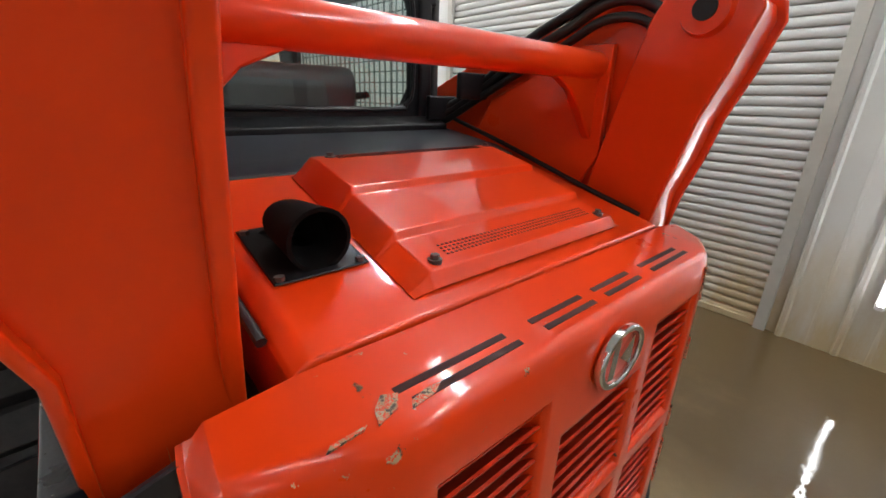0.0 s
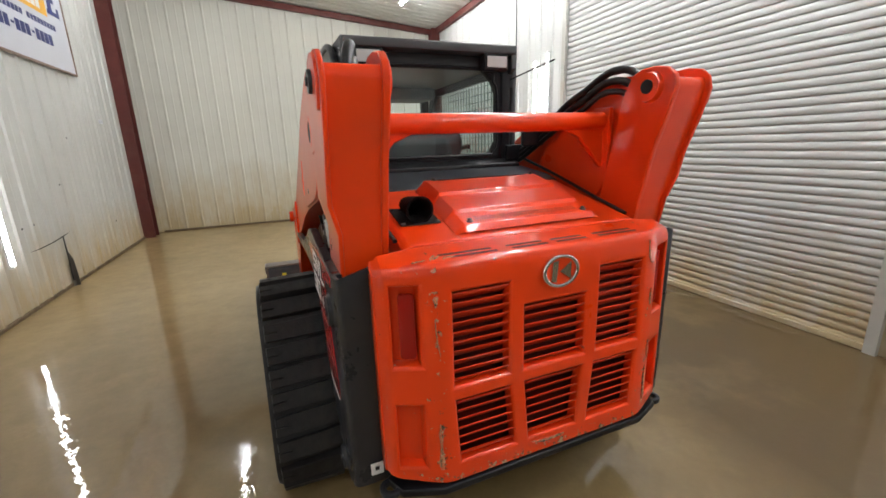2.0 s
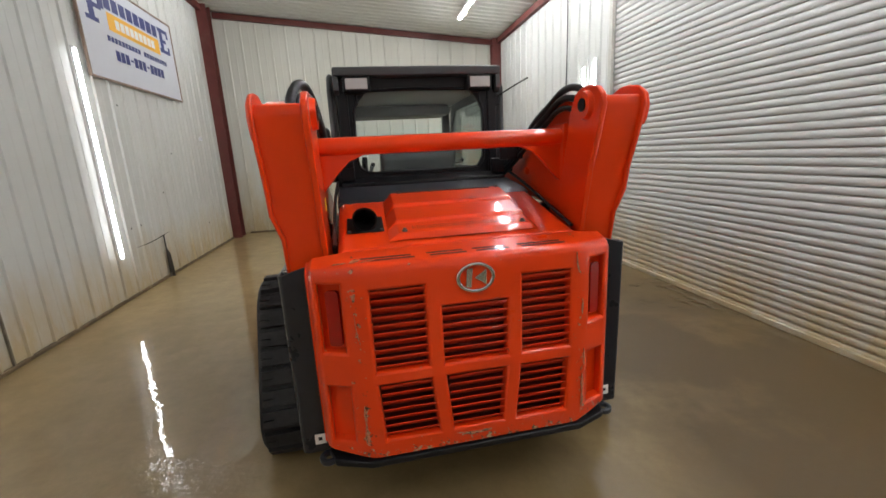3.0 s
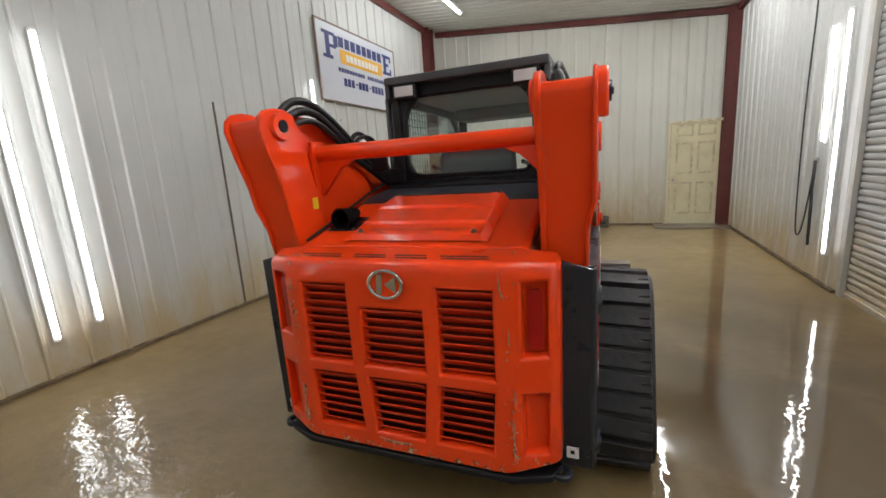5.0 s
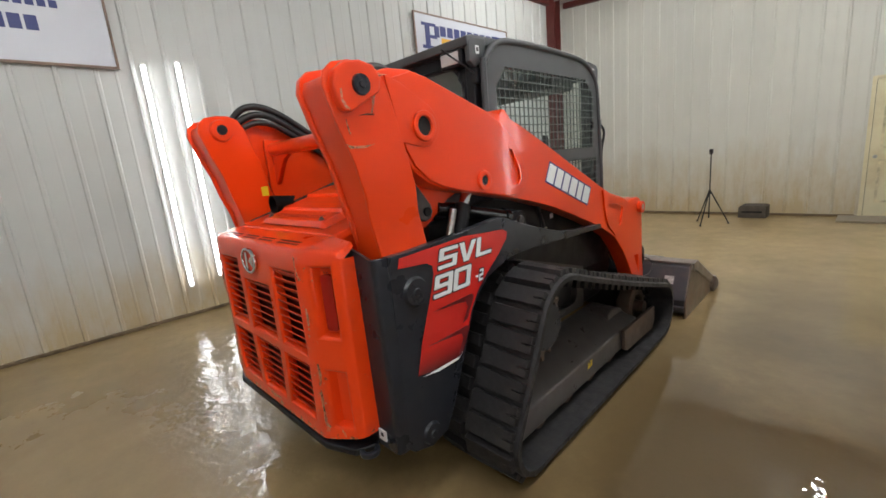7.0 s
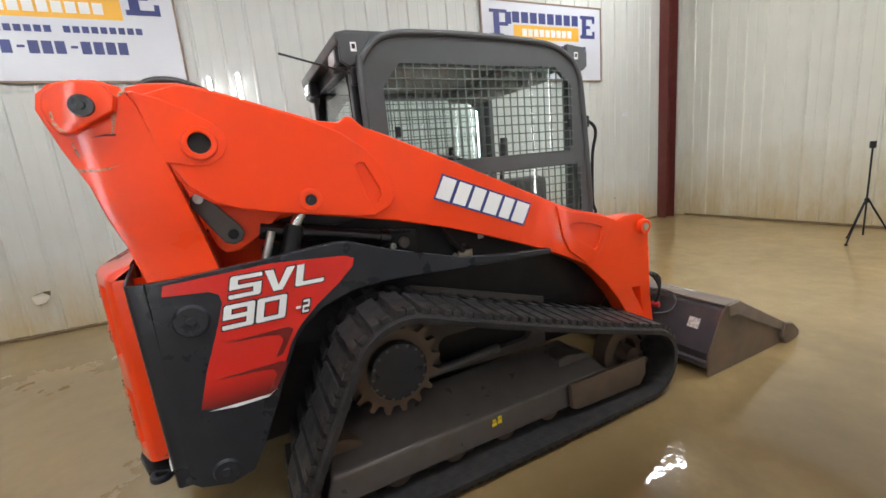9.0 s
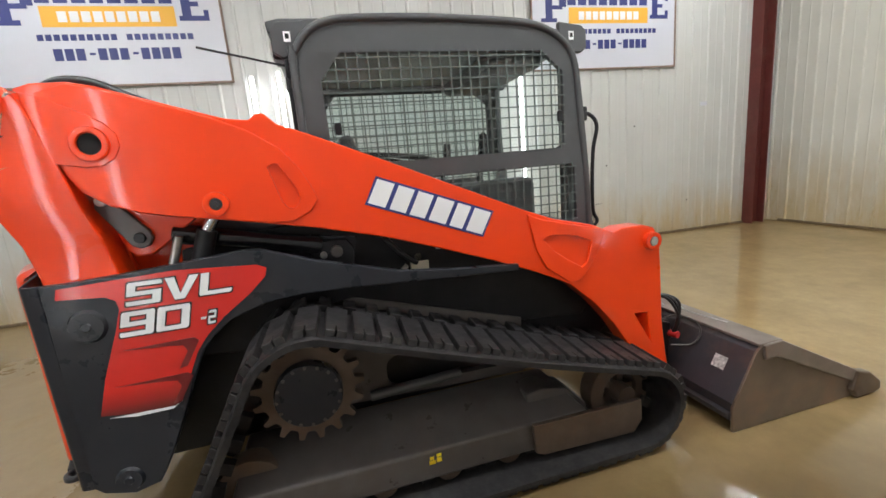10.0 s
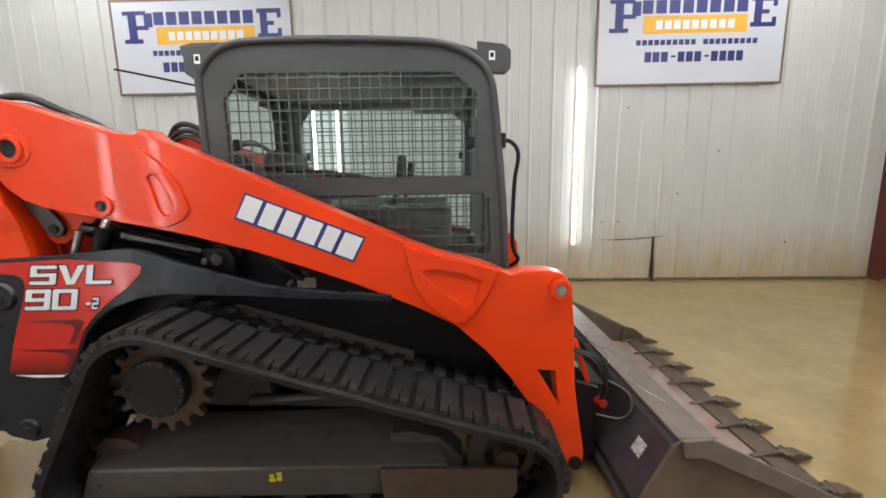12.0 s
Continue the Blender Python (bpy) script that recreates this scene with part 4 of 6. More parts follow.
    for k in range(n):
        bm.faces.new([rings[0][-1][k], rings[0][-1][(k + 1) % n], rings[1][-1][(k + 1) % n], rings[1][-1][k]])
    bm.faces.new(rings[1][0])
    part("pipe", bm, mat("soot", (0.006, 0.005, 0.005), 0.9, grain=0.3, grain_scale=30, spec=0.1), ex, smooth=True)
    for x, y in ((-0.070, 0.085), (0.068, -0.060), (-0.068, -0.060)):
        p = m @ Vector((x, y, 0.006))
        part("bolt", cyl(p - Vector((0, 0, 0.002)), p + Vector((0, 0, 0.006)), 0.008, n=6), FRAMESTEEL, ex)
    # dark cowl between the hood and the cab
    bm = prism([(0.688, 1.10), (0.688, 1.322), (0.76, 1.345), (0.98, 1.375), (1.14, 1.395), (1.14, 1.10)], -0.52, 0.52, bevel=0.01)
    part("cowl", bm, mat("cowl_plastic", (0.034, 0.037, 0.046), 0.36, grain=0.15, grain_scale=5, bump=0.0004, bump_scale=200), loader, "charcoal cowl below the rear window", True)


# --- chassis and fenders
def build_body():
    body = empty("chassis")
    body.parent = loader
    tagged(body, "black steel chassis")
    part("tub", prism([(0.16, 0.30), (0.16, 1.06), (0.80, 1.10), (2.45, 1.02), (2.62, 0.85), (2.66, 0.45), (2.45, 0.28), (0.40, 0.25)], -0.53, 0.53, bevel=0.015), BLACK, body)
    part("bumper", prism([(-0.64, 0.13), (-0.605, 0.045), (-0.46, -0.008), (0.46, -0.008), (0.605, 0.045), (0.64, 0.13), (0.60, 0.16), (-0.60, 0.16)], 0.312, 0.342, axis="z", bevel=0.008), BLACK, body, "bent black steel bumper bar", True)
    for s in (-1, 1):
        part("tie_down_eye", ring((s * 0.632, 0.092, 0.315), "z", 0.020, 0.042, 0.024, 24, 0.006), CHARCOAL, body, smooth=True)


def glyph(ch, w, h, t, v, g):
    """Squared letters as bars that meet end to end: width, height, bar heights and widths, and a margin round them."""
    m = h / 2
    top, mid, low = (0, h - t, w, h), (0, m - t / 2, w, m + t / 2), (0, 0, w, t)
    lu, ru, ll, rl = (0, m + t / 2, v, h - t), (w - v, m + t / 2, w, h - t), (0, t, v, m - t / 2), (w - v, t, w, m - t / 2)
    if ch == "V":
        return [[(-g, h + g), (v * 1.1 + g, h + g), (w / 2, t * 1.3 + g), (w - v * 1.1 - g, h + g), (w + g, h + g), (w / 2 + v * 0.6, -g), (w / 2 - v * 0.6, -g)]]
    bars = {"S": (top, lu, mid, rl, low), "L": ((0, t, v, h), low), "9": (top, lu, ru, mid, rl, low), "0": (top, (0, t, v, h - t), (w - v, t, w, h - t), low),
            "2": (top, ru, mid, ll, low), "-": ((w * 0.1, m - t / 2, w * 0.8, m + t / 2),)}[ch]
    out = []
    for x0, y0, x1, y1 in bars:
        wide = x1 - x0 > v * 1.2
        c = 0.35 * t if wide else 0
        if y0 in (0, h - t) and wide:   # clipped outer corners
            a, b = (x0 - g, x1 + g), (y0 - g, y1 + g)
            if y0 == 0:
                out.append([(a[0] + c, b[0]), (a[1] - c, b[0]), (a[1], b[0] + c), (a[1], b[1]), (a[0], b[1]), (a[0], b[0] + c)])
            else:
                out.append([(a[0], b[0]), (a[1], b[0]), (a[1], b[1] - c), (a[1] - c, b[1]), (a[0] + c, b[1]), (a[0], b[1] - c)])
        else:
            out.append([(x0 - g, y0), (x1 + g, y0), (x1 + g, y1), (x0 - g, y1)] if not wide else [(x0 - g, y0 - g), (x1 + g, y0 - g), (x1 + g, y1 + g), (x0 - g, y1 + g)])
    return out


def build_side(s):
    side = empty("side_panel")
    side.parent = loader
    tagged(side, "charcoal rear quarter panel" + (" with a red graphic" if s > 0 else ""))
    x0, x1 = sided(s, 0.715, 0.752)
    pts = [(0.205, 1.115), (0.30, 1.115), (0.55, 1.130), (0.86, 1.155), (0.92, 1.15), (1.10, 1.085), (1.45, 0.985), (1.70, 0.955), (2.0, 0.935), (2.0, 0.905), (1.60, 0.925), (1.25, 0.945), (1.05, 0.950), (0.92, 0.940),
           (0.775, 0.892), (0.705, 0.838), (0.657, 0.782), (0.608, 0.678), (0.559, 0.562), (0.478, 0.383), (0.42, 0.285), (0.33, 0.262), (0.23, 0.29), (0.200, 0.32)]
    bm = prism(pts, x0, x1, bevel=0.012, seg=3)
    part("shell", bm, CHARCOAL, side, smooth=True)
    # the rear wall turns the corner in a thin sheet, open above
    corner = [(0.555, 0.140), (0.728, 0.140), (0.741, 0.146), (0.749, 0.158), (0.752, 0.200), (0.738, 0.215), (0.737, 0.164), (0.731, 0.156), (0.722, 0.152), (0.555, 0.152)]
    bm = bmesh.new()
    put_prism(bm, [(s * x, y) for x, y in corner], 0.315, 1.118, axis="z")
    for v in bm.verts:
        if v.co.z < 0.4:
            v.co.y += 0.012
        elif abs(v.co.x) < 0.6:
            v.co.z += 0.050     # the rim climbs inwards
    bmesh.ops.recalc_face_normals(bm, faces=bm.faces)
    soften(bm, 0.003, 1, 60)
    part("corner", bm, CHARCOAL, side, smooth=True)
    # round caps
    for y, z, r in ((0.318, 0.953, 0.062), (0.325, 0.328, 0.05)):
        d = 0.752
        bm = cyl((s * d, y, z), (s * (d + 0.014), y, z), r, r * 0.86, 32)
        put_cyl(bm, (s * (d + 0.014), y, z), (s * (d + 0.019), y, z), 0.018, 0.014, 16)
        part("cap", bm, CHARCOAL, side, "round rubber cap", True)
    # graphic
    d0, d1 = sided(s, 0.7525, 0.7545)
    red = [(0.245, 1.062), (0.255, 1.100), (0.45, 1.108), (0.62, 1.115), (0.90, 1.095), (0.935, 1.078), (0.925, 1.045), (0.86, 0.985), (0.755, 0.910), (0.685, 0.845), (0.640, 0.785), (0.585, 0.665), (0.555, 0.605), (0.52, 0.587), (0.40, 0.590), (0.285, 0.605),
           (0.33, 0.75), (0.40, 0.925), (0.425, 1.00), (0.42, 1.032), (0.39, 1.050)]
    part("graphic", prism(red, d0, d1), RED_FADE, side, "red graphic fading to charcoal")
    e0, e1 = sided(s, 0.7548, 0.7560)
    for k in (0, 1):
        dz = -0.135 * k
        sh = -0.045 * k
        bm = bmesh.new()
        put_prism(bm, [(0.40 + sh, 0.843 + dz), (0.64 + sh, 0.850 + dz), (0.655 + sh, 0.835 + dz), (0.60 + sh, 0.742 + dz), (0.57 + sh, 0.735 + dz), (0.61 + sh, 0.80 + dz), (0.60 + sh, 0.825 + dz), (0.55 + sh, 0.832 + dz)], e0, e1)
        part("graphic_shadow", bm, mat("dark_red_ink", (0.16, 0.012, 0.012), 0.3), side)
    part("graphic_line", prism([(0.31, 0.592), (0.53, 0.590), (0.555, 0.605), (0.52, 0.580), (0.40, 0.578)], e0, e1), WHITE_INK, side)
    for txt, y0, y1, z0, z1 in (("SVL", 0.447, 0.828, 1.006, 1.090), ("90", 0.406, 0.662, 0.893, 0.985), ("-2", 0.668, 0.738, 0.893, 0.945)):
        w = (y1 - y0 - 0.25 * (z1 - z0)) / len(txt)
        for i, ch in enumerate(txt):
            for grow, d, ink in ((0.005, 0.7549, DARKGAP), (0.0, 0.7566, WHITE_INK)):
                bm = bmesh.new()
                for poly in glyph(ch, w * 0.93, z1 - z0, (z1 - z0) * 0.18, w * 0.23, grow):
                    put_prism(bm, [((y0 + i * w + a + b_ * 0.25) if s > 0 else (1.22 - y0 - i * w - a - b_ * 0.25), z0 + b_) for a, b_ in poly], s * d, s * (d + 0.0012))
                if ink is WHITE_INK or ch != "-":
                    part("lettering", bm, ink, side, "white slanted model lettering" if ink is WHITE_INK else "dark edge of the lettering")
                else:
                    bm.free()
    # small white sticker on the rear corner
    part("sticker", box(((0.645 if s > 0 else -0.69), 0.1365, 0.365), ((0.69 if s > 0 else -0.645), 0.1425, 0.41)), WHITE_INK, side, "small white printed sticker")
    part("sticker_print", box(((0.660 if s > 0 else -0.675), 0.1355, 0.383), ((0.675 if s > 0 else -0.660), 0.1366, 0.398)), DARKGAP, side)


def fading_red():
    m = mat("fading_red_decal", (0.62, 0.02, 0.015), 0.25, coat=0.6, coat_rough=0.1)
    n, l = m.node_tree.nodes, m.node_tree.links
    b = n["Principled BSDF"]
    tc = n.new("ShaderNodeTexCoord")
    sep = n.new("ShaderNodeSeparateXYZ")
    l.new(tc.outputs["Object"], sep.inputs[0])
    ramp = n.new("ShaderNodeValToRGB")
    mr = n.new("ShaderNodeMapRange")
    mr.inputs[1].default_value, mr.inputs[2].default_value = 0.58, 1.1
    l.new(sep.outputs["Z"], mr.inputs[0])
    l.new(mr.outputs[0], ramp.inputs[0])
    ramp.color_ramp.elements[0].position, ramp.color_ramp.elements[0].color = 0.0, (0.04, 0.012, 0.014, 1)
    ramp.color_ramp.elements[1].position, ramp.color_ramp.elements[1].color = 0.22, (0.60, 0.020, 0.015, 1)
    l.new(ramp.outputs[0], b.inputs["Base Color"])
    return m


RED_FADE = fading_red()


# --- towers, arms, cross tube
ARM = [(0.27, 1.765), (0.32, 1.780), (0.42, 1.782), (0.50, 1.765), (0.72, 1.692), (0.88, 1.640), (0.955, 1.632), (0.985, 1.655), (1.01, 1.652), (1.05, 1.612), (1.16, 1.570), (1.41, 1.462), (1.68, 1.342), (2.05, 1.178), (2.20, 1.118), (2.40, 1.068),
       (2.53, 1.012), (2.58, 1.030), (2.70, 1.030), (2.765, 1.010), (2.80, 0.955), (2.812, 0.80), (2.83, 0.48), (2.885, 0.14), (2.88, 0.08), (2.84, 0.045), (2.80, 0.06), (2.775, 0.13), (2.70, 0.27), (2.61, 0.41), (2.53, 0.53), (2.42, 0.66), (2.28, 0.785),
       (2.11, 0.87), (1.88, 0.965), (1.65, 1.05), (1.42, 1.130), (1.15, 1.203), (1.0, 1.236), (0.80, 1.278), (0.64, 1.308), (0.55, 1.330), (0.46, 1.365), (0.39, 1.42), (0.345, 1.50)]
TOWER = [(0.055, 1.70), (0.065, 1.745), (0.10, 1.775), (0.16, 1.787), (0.22, 1.785), (0.262, 1.765), (0.30, 1.70), (0.35, 1.51), (0.385, 1.36), (0.41, 1.25), (0.435, 1.13), (0.44, 1.06), (0.225, 1.06), (0.215, 1.13), (0.19, 1.25), (0.163, 1.35), (0.138, 1.46), (0.09, 1.585)]


def build_arm(s):
    tower = empty("tower")
    tower.parent = loader
    tagged(tower, "orange box-section lift arm upright with scuffed edges")
    x0, x1 = sided(s, 0.555, 0.742)
    bm = bmesh.new()
    # the back and front plates lie a little inside the two rounded side plates
    core = [(y + 0.008 if y < 0.20 else y - 0.006, min(z, 1.742)) for y, z in TOWER if not 1.78 < z]
    put_prism(bm, core, x0, x1)
    # it narrows towards its foot
    for v in bm.verts:
        if v.co.z < 1.2 and abs(v.co.x) > 0.6:
            v.co.x = s * 0.715
        elif v.co.z < 1.28 and abs(v.co.x) > 0.6:
            v.co.x = s * 0.715
    bmesh.ops.recalc_face_normals(bm, faces=bm.faces)
    soften(bm, 0.012, 3, 32)
    part("box", bm, ORANGE, tower, smooth=True)
    # the outer side plate stands proud of the back as a rounded lip
    bm = bmesh.new()
    put_prism(bm, [(y - 0.013 if y < 0.24 else y, z) for y, z in TOWER[:7] + TOWER[7:]], *sided(s, 0.732, 0.7475))
    for v in bm.verts:
        if v.co.z < 1.28:
            v.co.x -= s * 0.027
    bmesh.ops.recalc_face_normals(bm, faces=bm.faces)
    soften(bm, 0.006, 2, 40)
    part("side_plate", bm, ORANGE, tower, smooth=True)
    part("side_plate", prism([(y - 0.006 if y < 0.24 else y, z + 0.004) for y, z in TOWER], *sided(s, 0.552, 0.577), bevel=0.007, seg=3), ORANGE, tower, smooth=True)
    if s > 0:
        for pts in ([(0.101, 1.522), (0.118, 1.515), (0.172, 1.514), (0.218, 1.520), (0.172, 1.506), (0.113, 1.506)], [(0.225, 1.692), (0.243, 1.69), (0.229, 1.645), (0.220, 1.62), (0.213, 1.62), (0.222, 1.645)],
                    [(0.250, 1.734), (0.262, 1.752), (0.30, 1.750), (0.27, 1.744), (0.258, 1.734)], [(0.112, 1.60), (0.118, 1.57), (0.124, 1.55), (0.118, 1.55), (0.108, 1.59)]):
            part("scratch", prism(pts, 0.7462, 0.7484), SCRATCH, tower, "bare tan paint scratch")
        part("scratch", prism([(0.160, 1.611), (0.194, 1.620), (0.226, 1.619), (0.226, 1.614), (0.19, 1.614)], 0.7462, 0.7484), DARKGAP, tower)
        part("scratch", prism([(0.082, 1.685), (0.083, 1.652), (0.096, 1.629), (0.112, 1.624), (0.110, 1.632), (0.098, 1.640), (0.090, 1.66), (0.089, 1.69)], 0.777, 0.7792), SCRATCH, tower, "chipped edge of the boss")
    # rounded bosses and pins
    lug = [(0.062, 1.70), (0.075, 1.745), (0.11, 1.772), (0.17, 1.782), (0.225, 1.77), (0.25, 1.73), (0.24, 1.685), (0.12, 1.62), (0.09, 1.622), (0.075, 1.65)]
    a, b = sided(s, 0.738, 0.778 if s > 0 else 0.756)
    part("pin_boss", prism(lug, a, b, bevel=0.008, seg=3), ORANGE, tower, smooth=True)
    a = 0.778 if s > 0 else -0.756
    bm = cyl((a, 0.163, 1.704), (a + s * 0.010, 0.163, 1.704), 0.034, 0.032, 28)
    put_cyl(bm, (a + s * 0.010, 0.163, 1.704), (a + s * 0.016, 0.163, 1.704), 0.014, 0.012, 6)
    part("pin", bm, CHARCOAL, tower, "dark pin head", True)
    bm = cyl((s * 0.557, 0.165, 1.712), (s * 0.532, 0.165, 1.712), 0.062, 0.054, 32)
    part("pin_boss", bm, ORANGE, tower, smooth=True)
    bm = cyl((s * 0.533, 0.165, 1.714), (s * 0.527, 0.165, 1.714), 0.027, n=24)
    part("pin", bm, BLACK, tower, "black recessed pin")
    if s < 0:
        part("sticker", box((-0.5518, 0.325, 1.335), (-0.5505, 0.365, 1.39)), YELLOW_STICKER, tower, "small yellow warning sticker")

    arm = empty("lift_arm")
    arm.parent = loader
    tagged(arm, "orange lift arm plate running down to the bucket")
    x0, x1 = sided(s, 0.615, 0.730)
    bm = prism(ARM, x0, x1, [[(2.655, 0.565), (2.735, 0.560), (2.757, 0.395)]], bevel=0.007, seg=2)
    part("beam", bm, ORANGE, arm, smooth=True)
    p0, p1 = sided(s, 0.726, 0.742)
    boss = [(0.29, 1.752), (0.36, 1.728), (0.43, 1.69), (0.505, 1.645), (0.537, 1.605), (0.54, 1.565), (0.52, 1.527), (0.48, 1.503), (0.43, 1.500), (0.34, 1.520)]
    part("doubler", prism(boss, *sided(s, 0.738, 0.7465), bevel=0.003), ORANGE, arm, smooth=True)
    leaf = [(0.84, 1.642), (0.95, 1.592), (1.05, 1.52), (1.11, 1.44), (1.15, 1.355), (1.16, 1.32), (1.13, 1.275), (1.06, 1.245), (0.98, 1.245), (0.85, 1.272), (0.64, 1.312), (0.55, 1.335), (0.47, 1.368), (0.40, 1.43), (0.36, 1.50), (0.34, 1.60), (0.31, 1.74), (0.42, 1.774), (0.50, 1.757), (0.72, 1.684)]
    slot = [(0.995, 1.455), (1.015, 1.468), (1.035, 1.465), (1.09, 1.36), (1.095, 1.32), (1.075, 1.295), (1.05, 1.295), (1.03, 1.32)]
    part("doubler", prism(leaf, p0, p1, [slot], bevel=0.004), ORANGE, arm, smooth=True)
    nose = [(2.06, 1.155), (2.13, 1.125), (2.28, 1.085), (2.42, 1.052), (2.47, 1.03), (2.43, 0.93), (2.37, 0.845), (2.33, 0.80), (2.27, 0.80), (2.15, 0.89), (2.10, 0.98)]
    cut = [(2.135, 1.030), (2.18, 1.045), (2.30, 1.028), (2.395, 0.99), (2.365, 0.885), (2.34, 0.868), (2.27, 0.91), (2.20, 0.96)]
    part("doubler", prism(nose, p0, p1, [cut], bevel=0.004), ORANGE, arm, smooth=True)
    # pin hole, cylinder pin, front pin
    bm = ring((s * 0.732, 0.455, 1.577), "x", 0.036, 0.058, 0.026 if s > 0 else -0.016, 32, 0.005)
    part("bushing", bm, ORANGE, arm, smooth=True)
    part("bore", cyl((s * 0.744, 0.455, 1.577), (s * 0.7475, 0.455, 1.577), 0.036, n=28), DARKGAP, arm)
    part("bushing", ring((s * 0.728, 0.80, 1.338), "x", 0.022, 0.045, 0.026 if s > 0 else -0.012, 28, 0.005), ORANGE, arm, smooth=True)
    k = s * (0.748 if s > 0 else 0.738)
    bm = cyl((s * 0.728, 0.80, 1.338), (k, 0.80, 1.338), 0.023, n=24)
    put_cyl(bm, (k, 0.80, 1.338), (k + s * 0.007, 0.80, 1.338), 0.011, n=6)
    part("pin", bm, CHARCOAL, arm, smooth=True)
    part("bushing", ring((s * 0.728, 2.742, 0.945), "x", 0.024, 0.046, s * 0.035, 28, 0.005), ORANGE, arm, smooth=True)
    part("pin", cyl((s * 0.728, 2.742, 0.945), (s * 0.765, 2.742, 0.945), 0.024, n=24, bevel=0.004), STEEL, arm, smooth=True)
    part("pin", cyl((s * 0.728, 2.842, 0.095), (s * 0.745, 2.842, 0.095), 0.032, n=24, bevel=0.004), BLACK, arm, smooth=True)
    # brand lettering as plain slanted blocks with a dark edge
    if s > 0:
        ang = math.degrees(math.atan2(1.17 - 1.38, 1.92 - 1.39))
        y = 0.0
        for w in (0.092, 0.088, 0.086, 0.096, 0.080, 0.098):
            for grow, d, ink in ((0.009, 0.7310, BLUE_INK), (0.0, 0.7322, WHITE_INK)):
                bm = bmesh.new()
                put_prism(bm, [(y - grow, -grow), (y + w - 0.018 + grow, -grow), (y + w - 0.018 + grow + 0.012, 0.105 + grow), (y - grow + 0.012, 0.105 + grow)], d, d + 0.0012)
                bmesh.ops.recalc_face_normals(bm, faces=bm.faces)
                o = part("lettering", bm, ink, arm, "white brand block" if ink is WHITE_INK else "dark blue outline block")
                o.matrix_basis = pose(0, 1.352, 1.283, ang, 0, 0)
            y += w
    # link between tower and chassis, and the lift cylinder
    link = empty("rear_link")
    link.parent = loader
    tagged(link, "dark link plate pinned below the lift arm")
    a, b = sided(s, 0.635, 0.66)
    cap = [(0.385, 1.395), (0.41, 1.41), (0.435, 1.395), (0.535, 1.265), (0.545, 1.235), (0.53, 1.205), (0.50, 1.195), (0.47, 1.21), (0.38, 1.36)]
    part("plate", prism(cap, a, b, bevel=0.006), FRAMESTEEL, link, smooth=True)
    c, d = sided(s, 0.60, 0.632)
    part("lug", prism([(0.42, 1.40), (0.70, 1.32), (0.69, 1.285), (0.56, 1.19), (0.52, 1.165), (0.47, 1.165), (0.445, 1.19), (0.41, 1.30)], c, d, bevel=0.006), ORANGE, link, smooth=True)
    for y, z in ((0.41, 1.385), (0.505, 1.238)):
        part("pin", cyl((s * 0.66, y, z), (s * 0.672, y, z), 0.020, n=20, bevel=0.003), STEEL if z > 1.3 else BLACK, link, smooth=True)
    ram = empty("lift_cylinder")
    ram.parent = loader
    tagged(ram, "hydraulic lift cylinder with a steel rod eye")
    part("barrel", cyl((s * 0.665, 0.735, 1.24), (s * 0.665, 0.55, 0.72), 0.036, n=24, bevel=0.005), BLACK, ram, smooth=True)
    part("rod", cyl((s * 0.665, 0.79, 1.325), (s * 0.665, 0.735, 1.24), 0.024, n=20), CHROME, ram, smooth=True)
    part("port", cyl((s * 0.69, 0.64, 1.23), (s * 0.69, 0.60, 1.12), 0.016, n=14), STEEL, ram, smooth=True)


def build_cross_tube():
    t = empty("cross_tube")
    t.parent = loader
    tagged(t, "orange tube joining the two lift arms")
    part("tube", cyl((-0.62, 0.45, 1.60), (0.62, 0.45, 1.60), 0.040, n=28), ORANGE, t, smooth=True)
    for s in (-1, 1):
        a = [(s * 0.62, 1.60), (s * 0.36, 1.565), (s * 0.44, 1.53), (s * 0.50, 1.47), (s * 0.56, 1.40), (s * 0.62, 1.36)]
        bm = prism(a if s > 0 else a[::-1], 0.435, 0.465, axis="y", bevel=0.006)
        part("gusset", bm, ORANGE, t, smooth=True)
        part("web", prism([(0.40, 1.66), (0.50, 1.66), (0.86, 1.50), (0.94, 1.36), (0.72, 1.27), (0.46, 1.24), (0.40, 1.34)], *sided(s, 0.575, 0.60), bevel=0.006), ORANGE, t, smooth=True)


build_rear_door()
build_hood()
build_body()
for side_ in (1, -1):
    build_side(side_)
    build_arm(side_)
build_cross_tube()


# --- tracks and undercarriage
REAR_IDLER, FRONT_IDLER, SPROCKET = (0.745, 0.17, 0.21), (2.50, 0.20, 0.24), (1.05, 0.605, 0.282)


